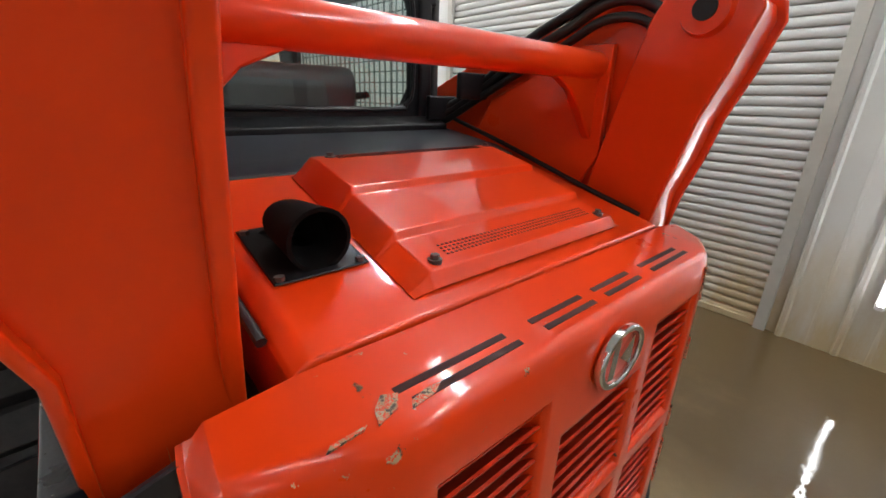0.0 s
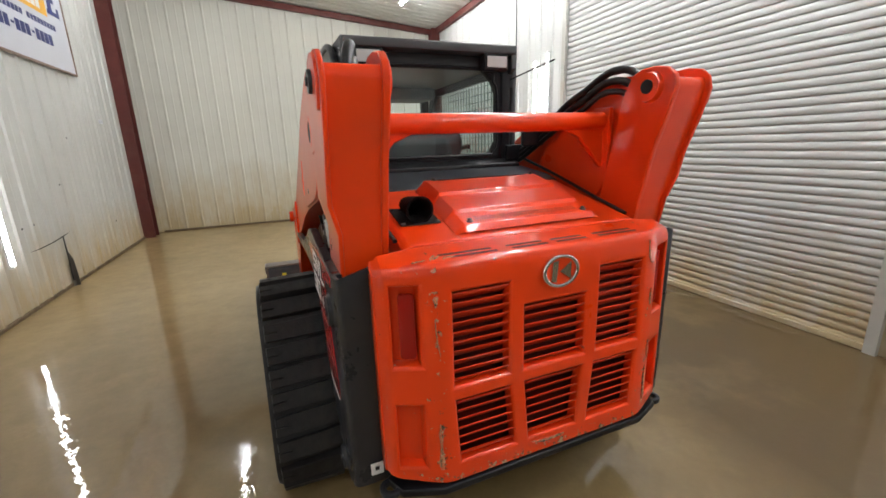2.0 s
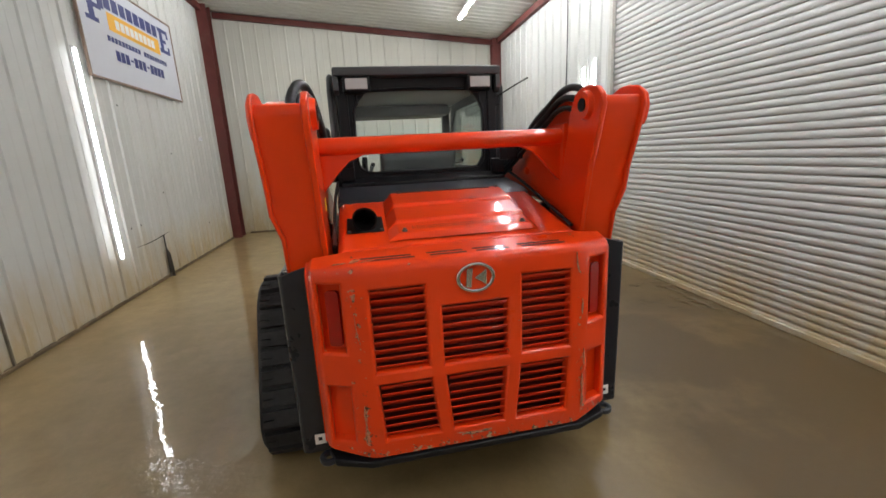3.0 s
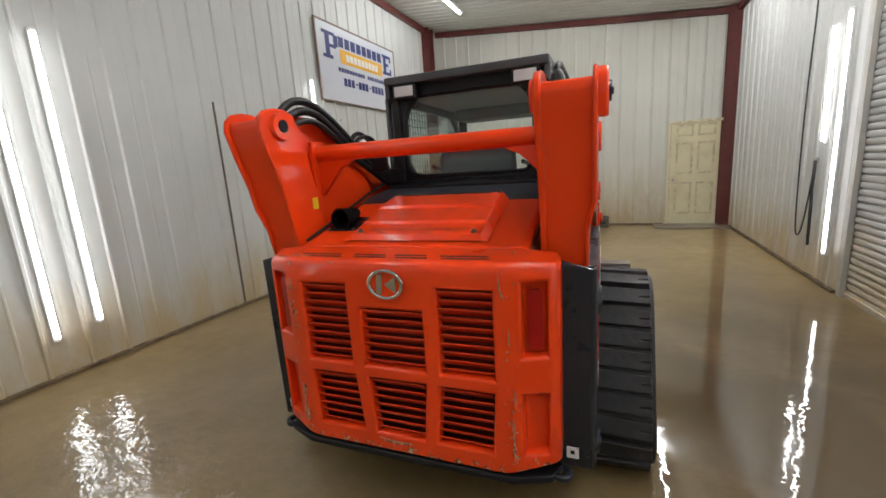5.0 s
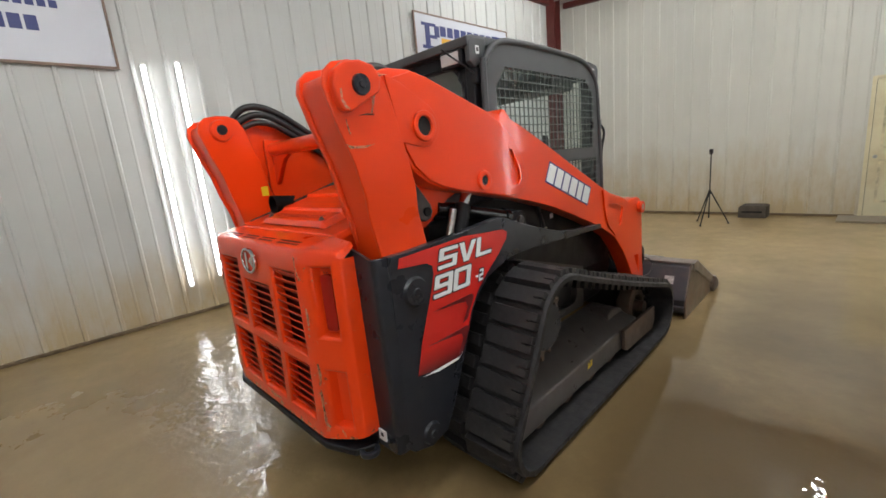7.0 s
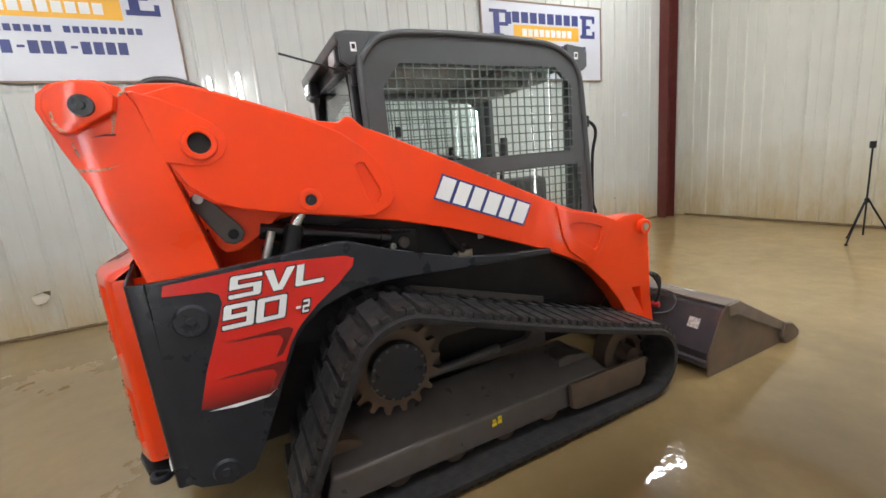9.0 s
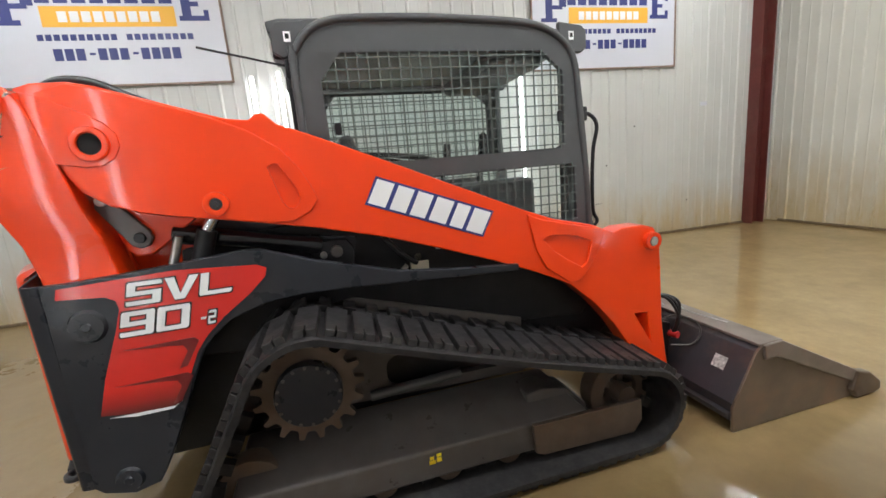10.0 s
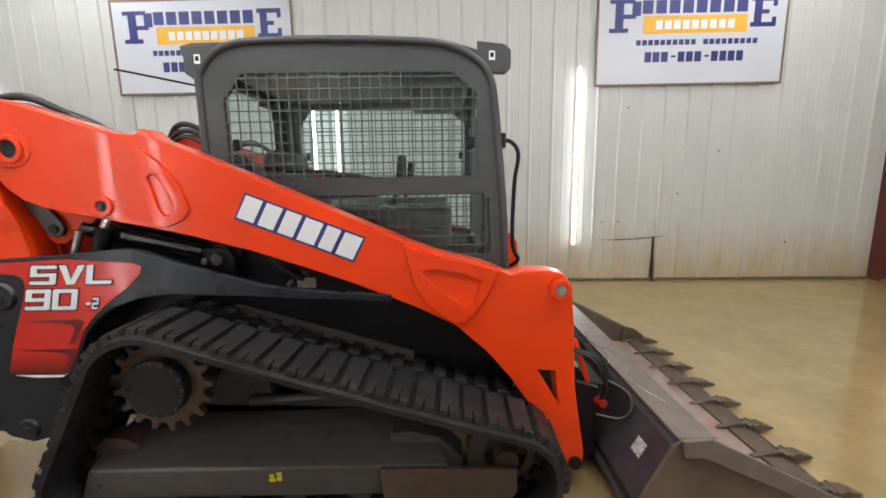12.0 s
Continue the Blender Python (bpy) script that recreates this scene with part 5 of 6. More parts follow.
def track_line(inset, step):
    """The loop round the three wheels, inset from the tread's tips: points with outward normals, evenly spaced."""
    cs = [(Vector((y, z)), r - inset) for y, z, r in (REAR_IDLER, FRONT_IDLER, SPROCKET)]
    tang = []
    for (c1, r1), (c2, r2) in zip(cs, cs[1:] + cs[:1]):
        d = c2 - c1
        ln = d.length
        d /= ln
        k = (r1 - r2) / ln
        nrm = d * k + Vector((d.y, -d.x)) * math.sqrt(1 - k * k)
        tang.append((c1 + nrm * r1, c2 + nrm * r2, nrm))
    raw = []
    for i in range(3):
        a, b, nrm = tang[i]
        for s in range(61):
            u = s / 60
            p = a.lerp(b, u)
            if i == 1:   # the upper run sags a little
                p = p - nrm * 0.012 * math.sin(math.pi * u)
            raw.append(p)
        c, r = cs[(i + 1) % 3]
        n2 = tang[(i + 1) % 3][2]
        a0, a1 = math.atan2(nrm.y, nrm.x), math.atan2(n2.y, n2.x)
        if a1 < a0:
            a1 += 2 * math.pi
        for s in range(1, 40):
            a_ = a0 + (a1 - a0) * s / 40
            raw.append(c + r * Vector((math.cos(a_), math.sin(a_))))
    total = sum((raw[i] - raw[i - 1]).length for i in range(len(raw)))
    n = round(total / step)
    out, acc, i, want = [], 0.0, 0, 0.0
    loop = raw + raw[:1]
    for k in range(n):
        want = total * k / n
        while acc + (loop[i + 1] - loop[i]).length < want:
            acc += (loop[i + 1] - loop[i]).length
            i += 1
        seg = (loop[i + 1] - loop[i]).length
        out.append(loop[i].lerp(loop[i + 1], (want - acc) / max(seg, 1e-9)))
    res = []
    for k in range(n):
        t = (out[(k + 1) % n] - out[k - 1]).normalized()
        res.append((out[k], t, Vector((t.y, -t.x))))
    return res


def build_track(s):
    tr = empty("rubber_track")
    tr.parent = loader
    tagged(tr, "worn black rubber track with block tread")
    X0, X1 = 0.555, 1.010 if s > 0 else 1.026
    # belt
    bm = bmesh.new()
    rows = []
    for p, t, nrm in track_line(0.030, 0.03):
        q = p - nrm * 0.030
        prof = ((X0, p), (X0 + 0.012, p + nrm * 0.004), (X1 - 0.02, p + nrm * 0.004), (X1, p - nrm * 0.006), (X1, q), (X0, q))
        rows.append([bm.verts.new((s * x, v.x, v.y)) for x, v in prof])
    for i in range(len(rows)):
        a, b = rows[i - 1], rows[i]
        for j in range(6):
            bm.faces.new([a[j], a[(j + 1) % 6], b[(j + 1) % 6], b[j]])
    part("belt", bm, RUBBER, tr, smooth=True)
    # tread blocks: outer and inner rows, staggered, with skewed ends
    def block(x0, x1, skew):
        bm = bmesh.new()
        far, near = (x1, x0) if skew > 0 else (x0, x1)     # flat pads, a slit running in from the belt's edge
        xm, w = near + (far - near) * 0.80, 0.045 if skew > 0 else 0.030
        lo = [(near, -w), (far, -w + 0.004 + skew), (far, -0.004 + skew), (xm, -0.002 + skew), (xm, 0.002 + skew), (far, 0.004 + skew), (far, w - 0.004 + skew), (near, w)]
        mid = (near + far) / 2
        a = [bm.verts.new((s * x, y, -0.006)) for x, y in lo]
        b = [bm.verts.new((s * (mid + (x - mid) * 0.96), skew * 0.5 + (y - skew * 0.5) * 0.93, 0.034 - 0.006 * (x - near) / (far - near))) for x, y in lo]
        for t in tess([[Vector((x, y, 0)) for x, y in lo]]):
            bm.faces.new([a[i] for i in t])
            bm.faces.new([b[i] for i in t])
        k = len(lo)
        for i in range(k):
            bm.faces.new([a[i], a[(i + 1) % k], b[(i + 1) % k], b[i]])
        bmesh.ops.recalc_face_normals(bm, faces=bm.faces)
        soften(bm, 0.004, 1, 40)
        return bm

    outer = part("lug", block(0.735, X1 - 0.016, 0.010), RUBBER, tr)
    inner = part("lug", block(0.562, 0.715, -0.010), RUBBER, tr)
    line = track_line(0.030, 0.0515)
    n = len(line) // 2 * 2
    for k in range(n):
        p, t, nrm = line[k]
        m = Matrix(((1, 0, 0, 0), (0, t.x, nrm.x, p.x), (0, t.y, nrm.y, p.y), (0, 0, 0, 1)))
        src = outer if k % 2 == 0 else inner
        if k < 2:
            src.matrix_basis = m
        else:
            again("lug", src.data, m, tr)
    # guide teeth inside
    bm = bmesh.new()
    for p, t, nrm in track_line(0.062, 0.103):
        for x in (0.70, 0.82):
            m = Matrix(((1, 0, 0, s * x), (0, t.x, nrm.x, p.x), (0, t.y, nrm.y, p.y), (0, 0, 0, 1)))
            put_box(bm, (-0.02, -0.025, -0.045), (0.02, 0.025, 0.004), m)
    tagged(part("guide_teeth", bm, RUBBER, tr), kind="stuff")

    uc = empty("undercarriage")
    uc.parent = loader
    tagged(uc, "dark muddy track frame with rollers and drive sprocket")
    a, b = sided(s, 0.60, 0.895)
    # box beam whose top slopes down outwards, cut back at both ends
    bm = bmesh.new()
    sec = [(0.60, 0.075), (0.895, 0.075), (0.895, 0.212), (0.72, 0.300), (0.60, 0.315)]
    put_prism(bm, [(s * x, z) for x, z in sec], 0.66, 2.26, axis="y")
    for v in bm.verts:
        if v.co.y < 1:
            v.co.y += (v.co.z - 0.075) * 0.35 - 0.02
        else:
            v.co.y -= max(0, v.co.z - 0.20) * 0.9
    bmesh.ops.recalc_face_normals(bm, faces=bm.faces)
    soften(bm, 0.012, 2)
    part("beam", bm, FRAMESTEEL, uc, smooth=True)
    a, b = sided(s, 0.90, 0.925)
    part("guard_plate", prism([(1.950, 0.222), (2.53, 0.212), (2.535, 0.105), (2.49, 0.045), (2.0, 0.062), (1.96, 0.08)], a, b, bevel=0.004), RUSTY, uc, smooth=True)
    part("bracket", prism([(1.98, 0.300), (2.06, 0.315), (2.20, 0.285), (2.31, 0.175), (2.30, 0.12), (1.99, 0.12)], *sided(s, 0.66, 0.80), bevel=0.01), FRAMESTEEL, uc, smooth=True)
    # inner side plate behind the beam
    part("side_plate", prism([(0.85, 0.34), (0.90, 0.80), (1.25, 0.85), (2.08, 0.60), (2.08, 0.30)], *sided(s, 0.53, 0.575), [rounded(1.36, 0.36, 1.98, 0.53, 0.06)]), FRAMESTEEL, uc, "muddy brown inner frame plate")
    # sprocket
    y, z = SPROCKET[0] - 0.022, SPROCKET[1] - 0.018
    nt, pts = 17, []
    for i in range(nt):
        for da, r in ((-0.34, 0.176), (-0.24, 0.182), (-0.12, 0.214), (0.12, 0.214), (0.24, 0.182), (0.34, 0.176)):
            a_ = 2 * math.pi * (i + da) / nt
            pts.append((y + r * math.cos(a_), z + r * math.sin(a_)))
    part("sprocket", prism(pts, *sided(s, 0.82, 0.855), bevel=0.004, seg=1), RUSTY, uc, "rust-brown toothed drive sprocket")
    bm = cyl((s * 0.60, y, z), (s * 0.905, y, z), 0.128, n=40)
    soften(bm, 0.008, 2, 50)
    put_cyl(bm, (s * 0.70, y, z), (s * 0.85, y, z), 0.158, n=40)
    part("hub", bm, CHARCOAL, uc, "round black drive motor hub", True)
    for i in range(16):
        a_ = 2 * math.pi * i / 16
        py, pz = y + 0.117 * math.cos(a_), z + 0.117 * math.sin(a_)
        part("bolt", cyl((s * 0.903, py, pz), (s * 0.909, py, pz), 0.007, n=6), FRAMESTEEL, uc)
    # idlers and rollers
    for (yy, zz, r), nm in ((REAR_IDLER, "idler"), (FRONT_IDLER, "idler")):
        bm = ring((s * 0.71, yy, zz), "x", r - 0.145, r - 0.066, s * 0.10, 36, 0.012)
        put_cyl(bm, (s * 0.66, yy, zz), (s * 0.86, yy, zz), 0.05, n=24)
        for k in range(5):
            a_ = 2 * math.pi * k / 5
            put_box(bm, (-0.02, 0.03, -0.02), (0.02, r - 0.12, 0.02), pose(s * 0.76, yy, zz, math.degrees(a_)))
        part(nm, bm, RUSTY, uc, "rusty spoked idler wheel", True)
    for k in range(5):
        yy = 0.98 + k * 0.29
        bm = cyl((s * 0.66, yy, 0.085), (s * 0.87, yy, 0.085), 0.062, n=24, bevel=0.01)
        put_cyl(bm, (s * 0.64, yy, 0.085), (s * 0.888, yy, 0.085), 0.022, n=14)
        part("roller", bm, RUSTY, uc, "rusty bottom roller", True)
    # tensioner, glimpsed behind
    part("tensioner", cyl((s * 0.60, 1.27, 0.36), (s * 0.60, 1.72, 0.385), 0.024, n=16), mat("grey_rod", (0.12, 0.12, 0.12), 0.35, metal=0.5), uc, "grey tensioner rod", True)
    if s > 0:
        bm = bmesh.new()
        x = 0.8962
        for dy, dz, w, h in ((0, 0, 0.028, 0.018), (0.034, 0.004, 0.022, 0.022), (0.004, 0.022, 0.018, 0.014), (0.034, 0.030, 0.022, 0.014)):
            put_box(bm, (x, 1.465 + dy, 0.150 + dz), (x + 0.001, 1.465 + dy + w, 0.150 + dz + h))
        part("sticker", bm, YELLOW_STICKER, uc, "torn yellow sticker")


# --- cab
CAB_SIDE = [(1.14, 1.00), (1.135, 1.86), (1.15, 1.92), (1.185, 1.975), (1.235, 2.015), (1.30, 2.038), (1.40, 2.05), (1.72, 2.055), (2.12, 2.042), (2.26, 2.025), (2.35, 1.99), (2.42, 1.94), (2.455, 1.885), (2.475, 1.80), (2.50, 1.55), (2.525, 1.25), (2.535, 1.00)]
WIN_UP = [(1.245, 1.455), (1.240, 1.80), (1.33, 1.912), (2.285, 1.908), (2.395, 1.815), (2.395, 1.47), (2.36, 1.447), (1.28, 1.443)]
WIN_LO = [(1.32, 1.07), (1.32, 1.355), (2.42, 1.360), (2.45, 1.34), (2.46, 1.08), (2.44, 1.06)]


def build_cab():
    cab = empty("cab")
    cab.parent = loader
    tagged(cab, "dark grey enclosed cab with wire-mesh side guards")
    for s in (1, -1):
        a, b = sided(s, 0.492, 0.520)
        part("side_frame", prism(CAB_SIDE, a, b, [WIN_UP, WIN_LO], bevel=0.006), CABGREY, cab, smooth=True)
        part("rim", tube([(s * 0.520, y, z) for y, z in CAB_SIDE], 0.017, 10, 3), CABGREY, cab, "rounded grey door rim", True)
        # glass and guards
        g = sided(s, 0.500, 0.504)
        for w in (WIN_UP, WIN_LO):
            o = part("side_window", prism(w, *g), GLASS, cab, "clear greenish cab glass")
            o.visible_shadow = False
        bm = bmesh.new()
        for (ya, yb, za, zb), cut in (((1.235, 2.40, 1.44, 1.915), True), ((1.30, 2.46, 1.05, 1.37), False)):
            for i in range(25):
                y = ya + (yb - ya) * (i + 0.5) / 25
                z1 = min(zb, 1.80 + (y - 1.235) * 1.25, 1.815 + (2.40 - y) * 0.85) if cut else zb
                put_box(bm, (s * 0.5225 - 0.0025, y - 0.0028, za), (s * 0.5225 + 0.0025, y + 0.0028, z1))
            n = 10 if cut else 7
            for i in range(n):
                z = za + (zb - za) * (i + 0.5) / n
                y0 = ya + max(0, (z - 1.80) * 0.8) if cut else ya
                y1 = yb - max(0, (z - 1.815) * 1.17) if cut else yb
                put_box(bm, (s * 0.527 - 0.0025, y0, z - 0.0028), (s * 0.527 + 0.0025, y1, z + 0.0028))
        part("guard_mesh", bm, mat("guard_wire", (0.075, 0.095, 0.088), 0.45), cab, "dark welded wire mesh guard")
        for y in (1.283, 2.372):
            part("latch", box((s * 0.528 - 0.008, y - 0.014, 1.575), (s * 0.528 + 0.008, y + 0.014, 1.625), 0.004), BLACK, cab)
        # ears at the upper corners, each with a small tag
        for y0, y1, sgn in ((1.06, 1.20, 1), (2.40, 2.555, -1)):
            e = [(y0, 1.925), (y0, 2.02), (y0 + 0.03, 2.045), (y1, 2.05), (y1, 1.94), (y0 + 0.04, 1.90)] if sgn > 0 else [(y0, 1.96), (y0, 2.05), (y1 - 0.03, 2.035), (y1, 2.01), (y1, 1.93), (y1 - 0.03, 1.905), (y0 + 0.06, 1.91)]
            part("lamp_bracket", prism(e, *sided(s, 0.465, 0.495), bevel=0.006), CABGREY, cab, smooth=True)
        for y, z in ((1.125, 1.985), (2.467, 1.985)):
            x = s * 0.4955
            part("tag", box((min(x, x + s * 0.001), y - 0.014, z - 0.020), (max(x, x + s * 0.001), y + 0.014, z + 0.020)), WHITE_INK, cab, "small white tag")
            part("tag_print", box((min(x + s * 0.001, x + s * 0.0016), y - 0.008, z - 0.008), (max(x + s * 0.001, x + s * 0.0016), y + 0.008, z + 0.012)), DARKGAP, cab)
    # roof and its rear brow
    part("roof", prism([(1.05, 2.00), (1.045, 2.045), (1.10, 2.058), (1.75, 2.066), (2.30, 2.045), (2.48, 1.99), (2.47, 1.965), (2.28, 2.01), (1.20, 2.01), (1.12, 1.995)], -0.492, 0.492, bevel=0.008), CABGREY, cab, smooth=True)
    # rear wall with its window
    outer = [(-0.49, 1.36), (0.49, 1.36), (0.475, 2.01), (-0.475, 2.01)]
    win = [(-0.30, 1.452), (0.30, 1.452), (0.36, 1.47), (0.395, 1.53), (0.395, 1.80), (0.37, 1.86), (0.31, 1.925), (-0.31, 1.925), (-0.37, 1.86), (-0.395, 1.80), (-0.395, 1.53), (-0.36, 1.47)]
    part("rear_frame", prism(outer, 1.115, 1.16, [win], "y", bevel=0.008), BLACK, cab, smooth=True)
    part("window_seal", tube([(x, 1.113, z) for x, z in win + win[:1]], 0.009, 8, 3), BLACK, cab, smooth=True)
    o = part("rear_window", prism(win, 1.135, 1.140, (), "y"), GLASS, cab, "tinted rear window glass")
    o.visible_shadow = False
    part("rear_sill", prism([(1.02, 1.37), (1.02, 1.40), (1.09, 1.425), (1.12, 1.425), (1.12, 1.37)], -0.50, 0.50, bevel=0.006), BLACK, cab, smooth=True)
    for s in (1, -1):
        part("rear_post", box((s * 0.452 - 0.03, 1.10, 1.38), (s * 0.452 + 0.03, 1.16, 2.0), 0.012), BLACK, cab, smooth=True)
        c = s * 0.365
        part("work_lamp", box((c - 0.078, 1.055, 1.912), (c + 0.078, 1.115, 2.002), 0.012), BLACK, cab, "black rear work lamp", True)
        part("lens", box((c - 0.062, 1.047, 1.928), (c + 0.062, 1.056, 1.988), 0.008), LENS_WHITE, cab, "clear ribbed lamp lens", True)
    # front frame, floor and inside
    part("front_frame", prism([(-0.49, 1.0), (0.49, 1.0), (0.48, 2.01), (-0.48, 2.01)], 2.43, 2.47, [[(-0.41, 1.06), (0.41, 1.06), (0.41, 1.93), (-0.41, 1.93)]], "y", bevel=0.008), CABGREY, cab, smooth=True)
    part("cab_floor", box((-0.49, 1.15, 0.96), (0.49, 2.50, 1.02)), BLACK, cab)
    part("headliner", box((-0.47, 1.17, 1.955), (0.47, 2.40, 1.995), 0.01), mat("headliner_cloth", (0.46, 0.48, 0.47), 0.8), cab)
    part("front_visor", box((-0.40, 2.05, 1.86), (0.40, 2.36, 1.95), 0.03), mat("visor_plastic", (0.14, 0.14, 0.135), 0.6), cab, smooth=True)
    seat = prism([(1.34, 1.02), (1.34, 1.20), (1.27, 1.54), (1.30, 1.60), (1.36, 1.60), (1.42, 1.32), (1.85, 1.30), (1.90, 1.24), (1.86, 1.02)], -0.25, 0.25, bevel=0.035, seg=3)
    part("operator_seat", seat, SEATCLOTH, cab, "black vinyl operator seat", True)
    for s in (1, -1):
        part("armrest", box((s * 0.36 - 0.07, 1.33, 1.02), (s * 0.36 + 0.07, 2.28, 1.31), 0.04), SEATCLOTH, cab, smooth=True)
        bm = cyl((s * 0.36, 1.98, 1.30), (s * 0.34, 2.02, 1.46), 0.014, n=12)
        put_cyl(bm, (s * 0.34, 2.02, 1.44), (s * 0.335, 2.03, 1.55), 0.028, 0.022, 14)
        part("joystick", bm, BLACK, cab, smooth=True)
        part("lap_bar", tube([(s * 0.30, 1.30, 1.50), (s * 0.30, 1.62, 1.47), (s * 0.27, 1.84, 1.42), (0, 1.88, 1.42)], 0.014, 8), BLACK, cab, smooth=True)
    # handrail at the front corner, aerial at the back
    part("handrail", tube([(0.50, 2.50, 1.605), (0.51, 2.555, 1.60), (0.52, 2.59, 1.54), (0.505, 2.575, 1.40), (0.505, 2.57, 1.12), (0.50, 2.60, 1.04), (0.49, 2.56, 1.0)], 0.010, 10), BLACK, cab, "bent black handrail", True)
    part("rail_clamp", box((0.49, 2.495, 1.57), (0.53, 2.53, 1.64), 0.006), BLACK, cab)
    part("aerial", tube([(0.475, 1.13, 1.868), (0.515, 0.96, 1.90), (0.557, 0.79, 1.930)], 0.0045, 8), BLACK, cab, "thin black whip aerial", True)
    part("aerial_base", box((0.455, 1.10, 1.82), (0.50, 1.15, 1.90), 0.008), BLACK, cab)


# --- things on the flanks of the body
def build_flank(s):
    fl = empty("flank_fittings")
    fl.parent = loader
    tagged(fl, "black flank plates with a pin, valve block and hose clips")
    part("flank_plate", prism([(0.55, 0.70), (0.60, 1.16), (1.05, 1.22), (2.05, 1.06), (2.40, 0.92), (2.55, 0.72), (2.45, 0.55)], *sided(s, 0.525, 0.565), bevel=0.006), BLACK, fl, smooth=True)
    part("pin_plate", prism([(1.10, 1.00), (1.10, 1.10), (1.14, 1.135), (1.25, 1.135), (1.28, 1.09), (1.27, 1.00)], *sided(s, 0.60, 0.64), bevel=0.006), BLACK, fl, smooth=True)
    for y, z, r, mt in ((1.205, 1.087, 0.026, FRAMESTEEL), (1.15, 1.078, 0.015, STEEL)):
        part("pin", cyl((s * 0.64, y, z), (s * 0.662, y, z), r, n=20, bevel=0.004), mt, fl, smooth=True)
    part("crossmember", prism([(0.95, 1.10), (1.10, 1.16), (1.30, 1.13), (1.28, 1.05), (1.0, 1.03)], *sided(s, 0.565, 0.60)), CHARCOAL, fl)
    bm = box((s * 0.545 - 0.025, 1.53, 0.925), (s * 0.545 + 0.025, 1.62, 0.975), 0.005)
    put_box(bm, (s * 0.545 - 0.02, 1.555, 0.965), (s * 0.545 + 0.02, 1.585, 1.01))
    part("valve_block", bm, CREAMBLOCK, fl, "cream-coloured valve block")
    part("grease_tag", box((s * 0.566 - 0.001, 1.66, 1.02), (s * 0.566 + 0.002, 1.695, 1.05)), WHITE_INK, fl)
    bm = cyl((s * 0.605, 0.60, 1.235), (s * 0.605, 1.15, 1.112), 0.040, n=24, bevel=0.005)
    put_cyl(bm, (s * 0.605, 1.10, 1.123), (s * 0.605, 1.135, 1.115), 0.046, n=24)
    part("frame_tube", bm, mat("gloss_black_tube", (0.008, 0.008, 0.010), 0.22, grain=0.2, grain_scale=12), fl, "glossy black frame tube", True)
    part("hose", tube([(s * 0.64, 1.40, 1.14), (s * 0.62, 1.46, 1.06), (s * 0.60, 1.52, 1.0), (s * 0.57, 1.56, 0.97)], 0.012, 8), HOSE, fl, smooth=True)
    part("fitting", cyl((s * 0.575, 1.490, 0.945), (s * 0.575, 1.515, 0.965), 0.012, n=6), STEEL, fl, "small steel hose fitting")


def build_hoses(s):
    """Hydraulic hoses that loop from the tower's head down to the cab's foot."""
    hs = empty("hose_bundle")
    hs.parent = loader
    tagged(hs, "bundle of black hydraulic hoses inside the lift arm")
    thick = ((0.0, 0.0, 0.0195), (-0.046, -0.010, 0.0195), (-0.092, -0.022, 0.016))
    for up, dx, r in thick if s < 0 else ((0.0, 0.0, 0.017), (-0.045, -0.014, 0.016), (-0.090, -0.024, 0.013)):
        line = ((0.640, 0.23, 1.70), (0.628, 0.27, 1.79), (0.605, 0.335, 1.842), (0.585, 0.43, 1.842), (0.570, 0.55, 1.785), (0.556, 0.70, 1.680), (0.546, 0.88, 1.552), (0.525, 1.03, 1.47), (0.49, 1.14, 1.42))
        pts = [(s * (x + dx * min(1, max(0, 1 - (y - 0.3) * 0.8))), y + (0.012 if 0.3 < y < 0.5 and up < -0.03 else 0), z + up * (1 if y < 0.8 else 0.55) - (0.035 if s > 0 and 0.25 < y < 0.65 else 0)) for x, y, z in line]
        part("hose", tube(pts, r, 10), HOSE, hs, smooth=True)
    for k in range(2 if s < 0 else 0):
        x = s * (0.575 - 0.03 * k)
        part("hose", tube([(x, 0.70, 1.62), (x, 0.78, 1.700 - 0.02 * k), (x, 0.86, 1.718 - 0.02 * k), (x, 0.95, 1.68), (x, 1.05, 1.60), (x, 1.12, 1.50)], 0.013, 10), HOSE, hs, smooth=True)
    for y, z in ((0.88, 1.54), (1.05, 1.46)):
        part("clamp", box((s * 0.49 - 0.07, y - 0.012, z - 0.045), (s * 0.49 + 0.07, y + 0.012, z + 0.045), 0.006), BLACK, hs)
    part("seal", tube([(s * 0.525, 0.22, 1.20), (s * 0.53, 0.45, 1.262), (s * 0.53, 0.75, 1.35), (s * 0.52, 1.0, 1.42)], 0.008, 8), HOSE, hs, "black rubber edge seal", True)


